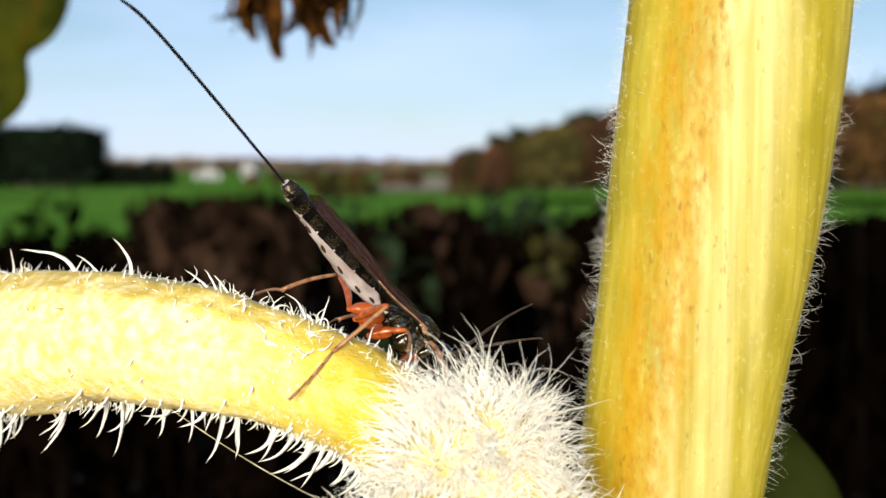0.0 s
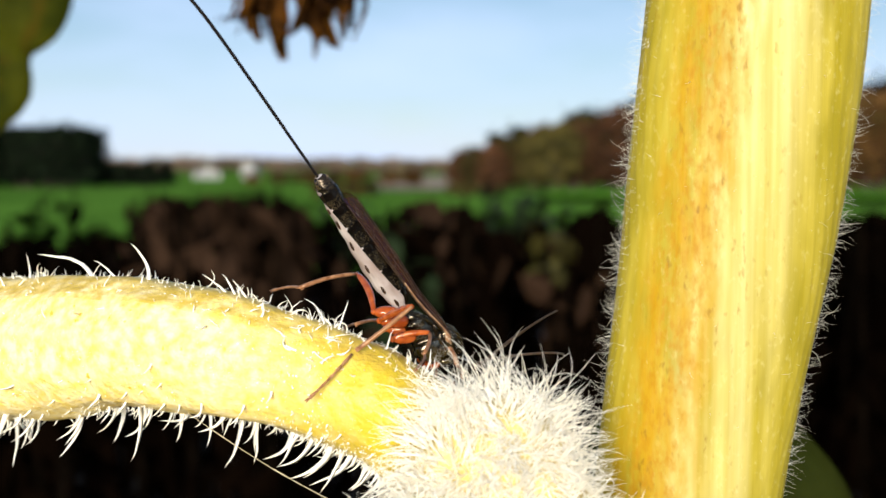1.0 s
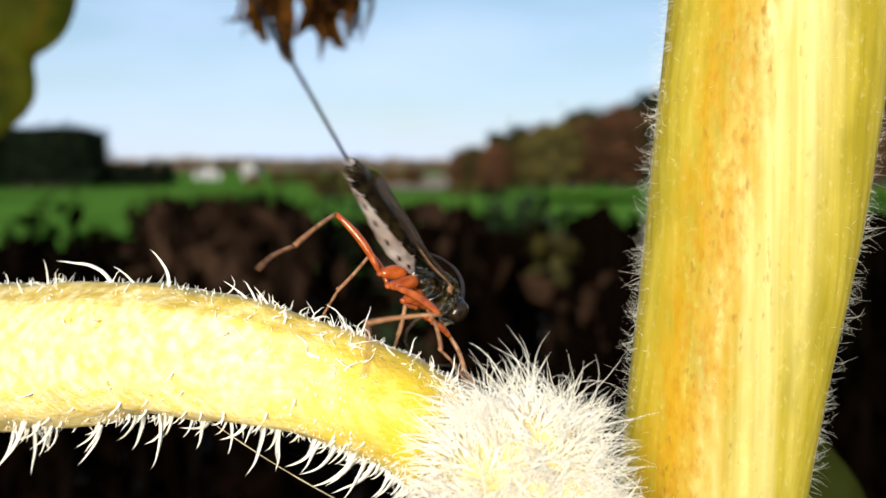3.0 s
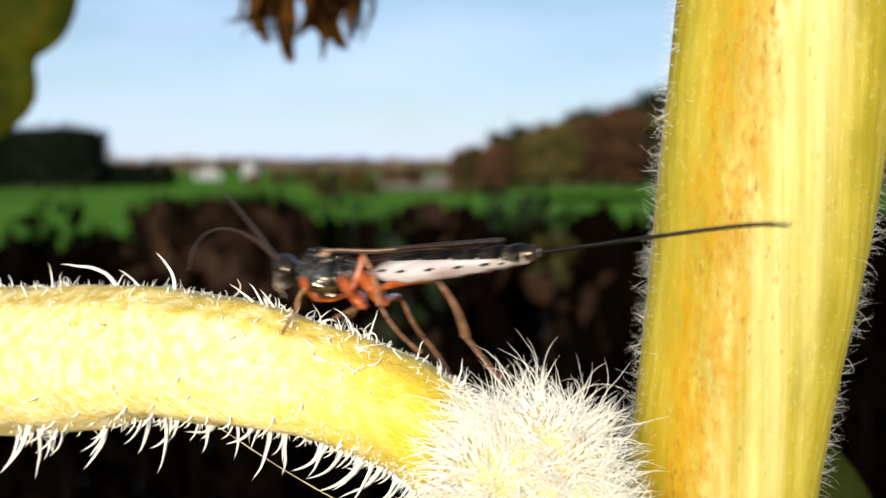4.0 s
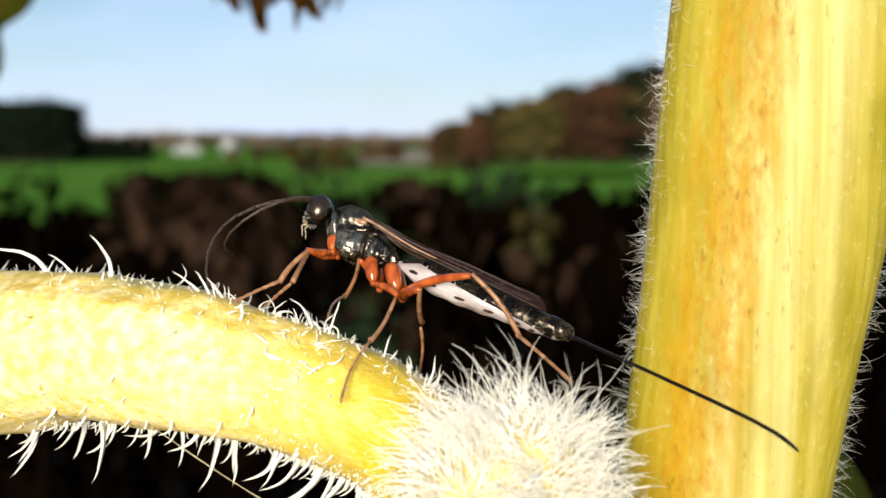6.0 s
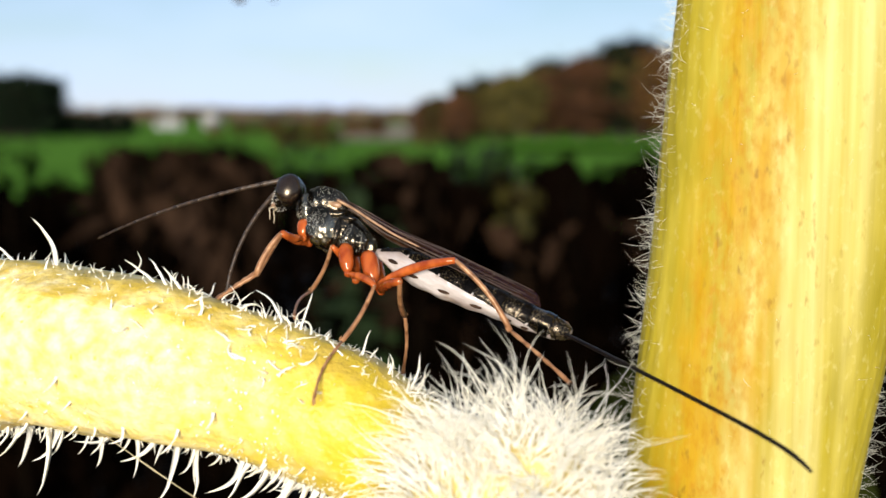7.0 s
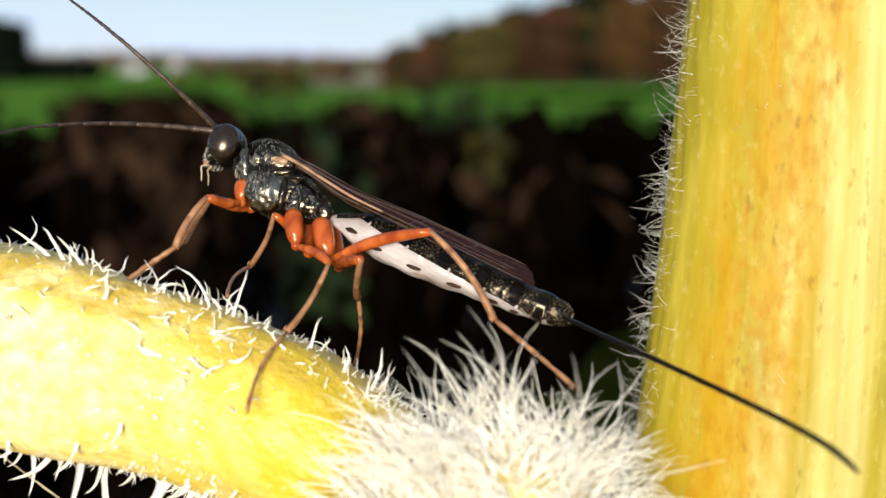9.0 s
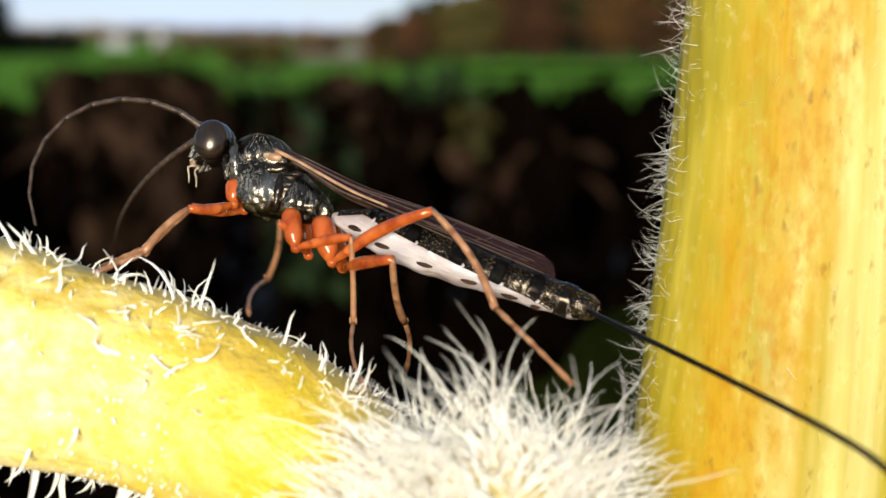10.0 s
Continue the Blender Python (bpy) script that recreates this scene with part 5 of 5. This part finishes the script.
# ---- how the wasp moves ----
# each limb: seconds, then azimuth and rise in degrees of every piece, in the wasp's own space
WASP_PATH = [
    (0, pose(-0.00103, 0.00045, 1.28917, 24.9, 45.7, 37.4)),
    (0.5, pose(-0.00090, 0.00045, 1.28914, 23.4, 49.2, 35.4)),
    (1, pose(-0.00060, 0.00045, 1.28915, 22.1, 51.1, 33.7)),
    (1.5, pose(-0.00028, 0.00044, 1.28903, 19.5, 51.2, 30.4)),
    (2, pose(-0.00029, 0.00043, 1.28897, 17.6, 51.7, 27.8)),
    (2.3, pose(-0.00030, 0.00046, 1.28926, 21.4, 51.1, 32.7)),
    (2.5, pose(-0.00192, 0.00058, 1.29158, 14.0, 53.1, 23.3)),
    (2.7, pose(-0.00313, 0.00068, 1.29340, 16.0, 48.1, 25.7)),
    (3, pose(-0.00167, 0.00017, 1.29242, 36.0, 37.3, 63.7)),
    (3.3, pose(-0.00048, 0.00018, 1.29255, 4.7, 26.4, 102.9)),
    (3.55, pose(0.00035, 0.00016, 1.29236, 18.3, 8.2, 143.5)),
    (3.8, pose(0.00185, 0.00064, 1.29219, 41.7, 10.3, 150.9)),
    (4, pose(-0.00499, -0.00251, 1.29265, 33.9, 5.9, 159.2)),
    (4.1, pose(-0.00614, -0.00254, 1.29297, 18.2, 10.1, 177.1)),
    (4.3, pose(-0.00530, -0.00249, 1.29370, 14.1, 1.9, 174.7)),
    (4.5, pose(-0.00548, -0.00250, 1.29356, 14.1, 1.6, 173.5)),
    (4.7, pose(-0.00542, -0.00249, 1.29357, 14.1, 1.6, 173.0)),
    (4.8, pose(-0.00216, 0.00068, 1.29293, 20.2, -14.1, 167.5)),
    (5, pose(-0.00208, 0.00068, 1.29291, 20.2, -15.0, 167.3)),
    (5.5, pose(-0.00103, 0.00245, 1.29218, 20.3, -21.9, 164.1)),
    (7, pose(-0.00119, 0.00245, 1.29184, 20.3, -23.2, 160.9)),
    (7.5, pose(-0.00103, 0.00248, 1.29193, 20.3, -23.3, 161.3)),
    (8, pose(-0.00103, 0.00248, 1.29193, 20.2, -22.2, 158.7)),
    (8.5, pose(-0.00112, 0.00249, 1.29187, 20.2, -21.4, 158.9)),
    (9, pose(-0.00107, 0.00250, 1.29179, 20.2, -22.0, 158.5)),
    (9.5, pose(-0.00080, 0.00250, 1.29158, 20.0, -19.3, 153.8)),
    (10, pose(-0.00005, 0.00250, 1.29119, 20.1, -19.2, 159.4)),
]
FRONT_LEFT = [
    (0, -102, 42, 35, -26, -109, -7),
    (1, -112, 48, 44, -24, -101, -11),
    (1.5, -124, 47, 50, -25, -96, -15),
    (2, -127, 49, 52, -25, -94, -15),
    (2.3, -115, 44, 49, -25, -97, -15),
    (2.5, 68, 10, -80, -33, 60, -6),
    (2.7, 16, 3, -85, -25, 47, -14),
    (3, 61, -1, -54, -54, 7, -55),
    (3.55, 61, -1, -54, -54, 7, -55),
    (3.8, 77, -17, 15, -67, 64, -53),
    (4, 117, -25, -52, -6, 102, -58),
    (4.1, 136, 1, -62, -9, 63, -46),
    (4.3, 61, -1, -54, -54, 7, -55),
    (4.5, 68, 1, -54, -54, 9, -56),
    (4.7, 67, 1, -52, -55, 9, -56),
    (4.8, 57, 8, -5, -67, 67, -46),
    (5, 55, 5, -4, -68, 67, -47),
    (5.5, 59, -23, 50, -64, 43, -46),
    (7, 77, -12, -11, -87, 23, -61),
    (7.5, 74, -17, 5, -86, 23, -62),
    (8, 70, -18, 96, -76, 47, -61),
    (9, 71, -14, 95, -76, 47, -61),
    (9.5, 74, -13, 80, -61, 56, -60),
    (9.7, 64, -14, 74, -58, 53, -60),
    (10, 59, -26, 66, -64, 59, -42),
]
FRONT_RIGHT = [
    (0, -2, 86, -82, -3, -109, -2),
    (1.5, 118, 69, -76, -5, -101, -3),
    (2, 117, 66, -74, -3, -100, -3),
    (2.3, 111, 76, -78, -9, -102, -3),
    (2.5, -23, 63, -76, 2, -92, -10),
    (2.7, -23, 33, -54, 1, -95, -33),
    (3, -40, 10, -54, -19, -54, -13),
    (3.55, -40, 10, -54, -19, -54, -13),
    (3.8, 49, 12, 12, -37, -17, 1),
    (4, -132, 27, -97, 10, -23, -2),
    (4.1, -141, 3, -116, -5, -61, -3),
    (4.3, -40, 10, -54, -19, -54, -13),
    (4.5, -38, 18, -56, -25, -53, -13),
    (4.7, -35, 17, -55, -25, -53, -13),
    (4.8, -10, 23, 119, -68, -61, -34),
    (5, -10, 20, 119, -67, -62, -34),
    (5.5, 49, -18, 111, -47, -52, -45),
    (7, 63, -7, -60, -70, -23, -53),
    (7.5, 60, -11, -57, -71, -23, -53),
    (8, 54, -14, 106, -65, -21, -54),
    (9, 55, -10, 105, -65, -21, -55),
    (9.5, 60, -6, 84, -56, -7, -58),
    (9.7, 52, -6, 76, -55, -8, -57),
    (10, 25, -20, 29, -67, -7, -44),
]
MIDDLE_LEFT = [
    (0, 72, 3, -132, -17, 66, -18),
    (1, 81, -2, -128, -22, 69, -15),
    (1.5, 89, -5, -129, -23, 70, -15),
    (2, 92, -4, -128, -23, 72, -14),
    (2.3, 82, -8, -129, -23, 69, -15),
    (2.5, 63, 0, -105, -37, 71, -13),
    (2.7, 25, -4, -106, -26, 63, -19),
    (3, 119, 14, -120, -68, 17, -52),
    (3.55, 119, 14, 128, -78, -41, -47),
    (3.8, 57, 24, -116, -71, 160, -67),
    (4, 137, 60, -151, -65, -179, -47),
    (4.1, 104, 16, -92, -54, 72, -57),
    (4.3, 119, 14, 88, -73, -60, -49),
    (4.5, 124, 18, 94, -73, -59, -50),
    (4.7, 123, 18, 95, -73, -59, -50),
    (4.8, 101, -6, 76, -70, 96, -61),
    (5, 100, -6, 78, -70, 97, -61),
    (5.5, 142, -10, 101, -52, 102, -60),
    (7, 143, -1, 99, -68, 108, -45),
    (7.5, 141, -4, 97, -67, 107, -45),
    (8, 148, -4, 98, -66, 107, -44),
    (9.2, 146, 0, 100, -63, 109, -42),
    (9.5, -180, 83, 163, -28, 138, -18),
    (9.7, -164, 64, -125, -48, 127, -21),
    (10, 161, 29, -121, -56, 124, -27),
]
MIDDLE_RIGHT = [
    (0, -27, 59, -102, -10, -116, -9),
    (1.5, -18, 65, -100, -19, -109, -12),
    (2, -14, 65, -98, -18, -107, -12),
    (2.3, -21, 60, -102, -19, -110, -12),
    (2.5, -21, 50, -61, -15, -82, -7),
    (2.7, -22, 25, -47, -7, -62, -6),
    (3, 3, 23, -87, -21, -90, -10),
    (3.55, 3, 23, -75, -19, -66, -7),
    (3.8, 37, -4, 45, -40, -31, 15),
    (4, -56, 46, -54, 0, 115, -41),
    (4.1, -109, 22, -61, -15, 91, -25),
    (4.3, 3, 23, -78, -19, -70, -7),
    (4.7, 5, 25, -78, -20, -69, -7),
    (4.8, 18, 16, -46, -44, -65, -6),
    (5, 18, 15, -46, -45, -65, -6),
    (5.5, 52, 20, -79, -33, 98, -29),
    (7, 48, 22, -76, -45, 106, -23),
    (8, 48, 16, -74, -42, 107, -21),
    (9, 48, 19, -72, -43, 107, -20),
    (9.5, -25, 19, -95, -52, 113, -18),
    (9.7, -26, 19, -92, -49, 110, -19),
    (10, 68, 15, -81, -38, 107, -19),
]
HIND_LEFT = [
    (0, 92, 7, -150, -50, 80, -29),
    (2, 107, 0, -143, -54, 86, -28),
    (2.3, 101, -2, -144, -54, 82, -28),
    (2.5, 99, 6, -111, -57, -171, -74),
    (2.7, 87, 2, -102, -45, 78, -48),
    (3, 132, 5, -139, -51, -141, -39),
    (3.55, 132, 5, -139, -51, -141, -39),
    (3.8, 156, -24, -95, -11, -154, -50),
    (4, -129, 29, -166, -60, 170, -49),
    (4.1, -149, 6, 139, -67, 130, -50),
    (4.3, 132, 5, -139, -51, -141, -39),
    (4.7, 135, 7, -140, -50, -139, -38),
    (4.8, 127, 24, -125, -39, 154, -42),
    (5, 126, 25, -126, -38, 154, -42),
    (5.5, 156, 30, -177, -31, 163, -17),
    (7, 157, 37, -169, -25, 162, -15),
    (7.5, 156, 36, -167, -27, 161, -15),
    (8, 159, 35, 178, -27, 164, -14),
    (9.5, 163, 39, -178, -29, 169, -14),
    (9.7, 156, 40, -178, -33, 167, -15),
    (10, 154, 42, 171, -33, 158, -20),
]
HIND_RIGHT = [
    (0, -110, 29, 57, -79, -102, -61),
    (2.3, -108, 19, 53, -74, -90, -63),
    (2.5, -116, 14, 108, -49, -122, -51),
    (2.7, -103, 28, 117, -73, -150, -80),
    (3, -99, 8, 140, -55, -101, -32),
    (3.55, -99, 8, 140, -55, -101, -32),
    (3.8, -29, 45, 157, -55, -71, 6),
    (4, -79, 31, -87, -7, 176, -53),
    (4.1, -109, 5, -96, -29, 125, -51),
    (4.3, -99, 8, 140, -55, -101, -32),
    (4.7, -99, 9, 143, -55, -100, -32),
    (4.8, -89, 24, 130, -50, -103, -32),
    (5, -88, 24, 130, -49, -103, -32),
    (5.5, 111, 6, -92, -22, -98, -34),
    (7, 112, 7, -90, -15, -105, -45),
    (7.5, 111, 5, -90, -15, -105, -44),
    (8, 115, 5, -84, -17, -101, -43),
    (9.2, 115, 7, -82, -18, -99, -44),
    (9.5, 133, 11, -94, -24, -91, -25),
    (10, 125, 11, -97, -25, -91, -25),
]
FEELER_LEFT = [
    (0, -110, 29, 34, 30),
    (2.3, -110, 29, 34, 30),
    (2.5, -98, 21, 41, 11),
    (2.7, -67, -21, 52, -17),
    (3, 67, 28, 86, -21),
    (3.8, 67, 28, 86, -21),
    (4, 72, 3, 103, -64),
    (4.1, 72, 3, 103, -64),
    (4.3, 26, 32, 83, -36),
    (4.5, 27, 32, 24, 7),
    (4.7, 27, 32, 24, 7),
    (4.8, 59, -44, 107, -30),
    (5, 22, -21, 162, -55),
    (5.5, 25, -35, 156, -43),
    (7, 25, -42, 67, -44),
    (7.5, 51, -25, 62, -31),
    (8.5, 6, -22, 5, -32),
    (9, 36, -24, 82, -26),
    (9.5, 49, -44, 159, -21),
    (10, 31, -11, 150, -67),
]
FEELER_RIGHT = [
    (0, -123, 43, -116, 30),
    (2.3, -123, 43, -116, 30),
    (2.5, -128, 47, -82, 13),
    (2.7, -60, -2, -104, 2),
    (3, 91, -58, -24, 23),
    (3.8, 91, -58, -24, 23),
    (4, 12, 48, -15, 44),
    (4.1, 12, 48, -15, 44),
    (4.3, -3, 16, -64, -42),
    (4.5, 21, 12, -58, -53),
    (4.7, 21, 12, -58, -53),
    (4.8, 11, -47, -76, -13),
    (5, 9, -32, -71, -8),
    (5.5, 66, -4, -59, 9),
    (7, 70, -78, -163, -61),
    (7.5, 68, -11, -45, 2),
    (8.5, 34, -2, 34, -18),
    (9, 47, 14, -10, 11),
    (9.5, 70, -20, 178, -55),
    (10, -37, -40, -71, -34),
]
DRILL_TURN = [
    (0, 171, -1),
    (2, 177, 0),
    (2.5, -144, 0),
    (2.7, -146, 3),
    (3, 180, 2),
    (3.55, 180, 2),
    (3.8, -177, 8),
    (4, -177, 4),
    (4.1, 166, 1),
    (4.5, 171, 1),
    (4.7, -173, 6),
    (4.8, 162, -3),
    (5.5, 159, -3),
    (7, 152, -5),
    (7.5, 149, -4),
    (8.5, 144, -5),
    (9, 142, -3.5),
    (9.5, 140, -3),
    (10, 138, -7),
]


def heading(azimuth, rise):
    a, e = radians(azimuth), radians(rise)
    return Vector((math.cos(a) * math.cos(e), math.sin(a) * math.cos(e), math.sin(e)))


def filled(rows):
    """The rows with as many between them as it takes to keep each turn small."""
    out = []
    for r0, r1 in zip(rows, rows[1:]):
        d0 = [heading(*r0[i:i + 2]) for i in range(1, len(r0), 2)]
        d1 = [heading(*r1[i:i + 2]) for i in range(1, len(r1), 2)]
        widest = max(p.angle(q) for p, q in zip(d0, d1))
        n = max(1, min(int(widest / 0.8) + 1, int((r1[0] - r0[0]) * FPS)))
        for k in range(n):
            turns = [p.rotation_difference(q) for p, q in zip(d0, d1)]
            out.append((r0[0] + (r1[0] - r0[0]) * k / n, [Matrix.Rotation(t.angle * k / n, 3, t.axis) @ p for t, p in zip(turns, d0)]))
    out.append((rows[-1][0], [heading(*rows[-1][i:i + 2]) for i in range(1, len(rows[-1]), 2)]))
    return out


def bent(ways, n):
    """n directions that turn evenly from the first way to the second and a little past both."""
    turn = ways[0].rotation_difference(ways[1])
    return [Matrix.Rotation(turn.angle * (-0.25 + 1.5 * k / (n - 1)), 3, turn.axis) @ ways[0] for k in range(n)]


def limb(root, pieces, lengths, rows, arc=False):
    """Keys the pieces of a limb, joint to joint."""
    tracks = [[] for _ in pieces]
    facing = [None] * len(pieces)
    for t, ways in filled(rows):
        p = Vector(root)
        for k, d in enumerate(bent(ways, len(pieces)) if arc else ways):
            if facing[k] is None:
                q = d.to_track_quat("X", "Z")
            else:
                q = (facing[k] @ Vector((1, 0, 0))).rotation_difference(d) @ facing[k]
            facing[k] = q
            tracks[k].append((t, Matrix.Translation(p) @ q.to_matrix().to_4x4()))
            p = p + d * lengths[k] * MM
    for ob, track in zip(pieces, tracks):
        walk(ob, track)


def motions():
    walk(wasp, WASP_PATH)
    steps = {("front", "left"): FRONT_LEFT, ("front", "right"): FRONT_RIGHT, ("middle", "left"): MIDDLE_LEFT,
             ("middle", "right"): MIDDLE_RIGHT, ("hind", "left"): HIND_LEFT, ("hind", "right"): HIND_RIGHT}
    for key, rows in steps.items():
        root, *pieces = LEGS[key]
        limb(root, pieces, LEG_SIZES[key[0]], rows)
    for side, rows in (("left", FEELER_LEFT), ("right", FEELER_RIGHT)):
        root, *pieces = FEELERS[side]
        limb(root, pieces, (FEELER_PIECE,) * FEELER_PIECES, rows, True)
    root, ovipositor = FEELERS["drill"]
    limb(root, [ovipositor], (15.8,), DRILL_TURN)


motions()
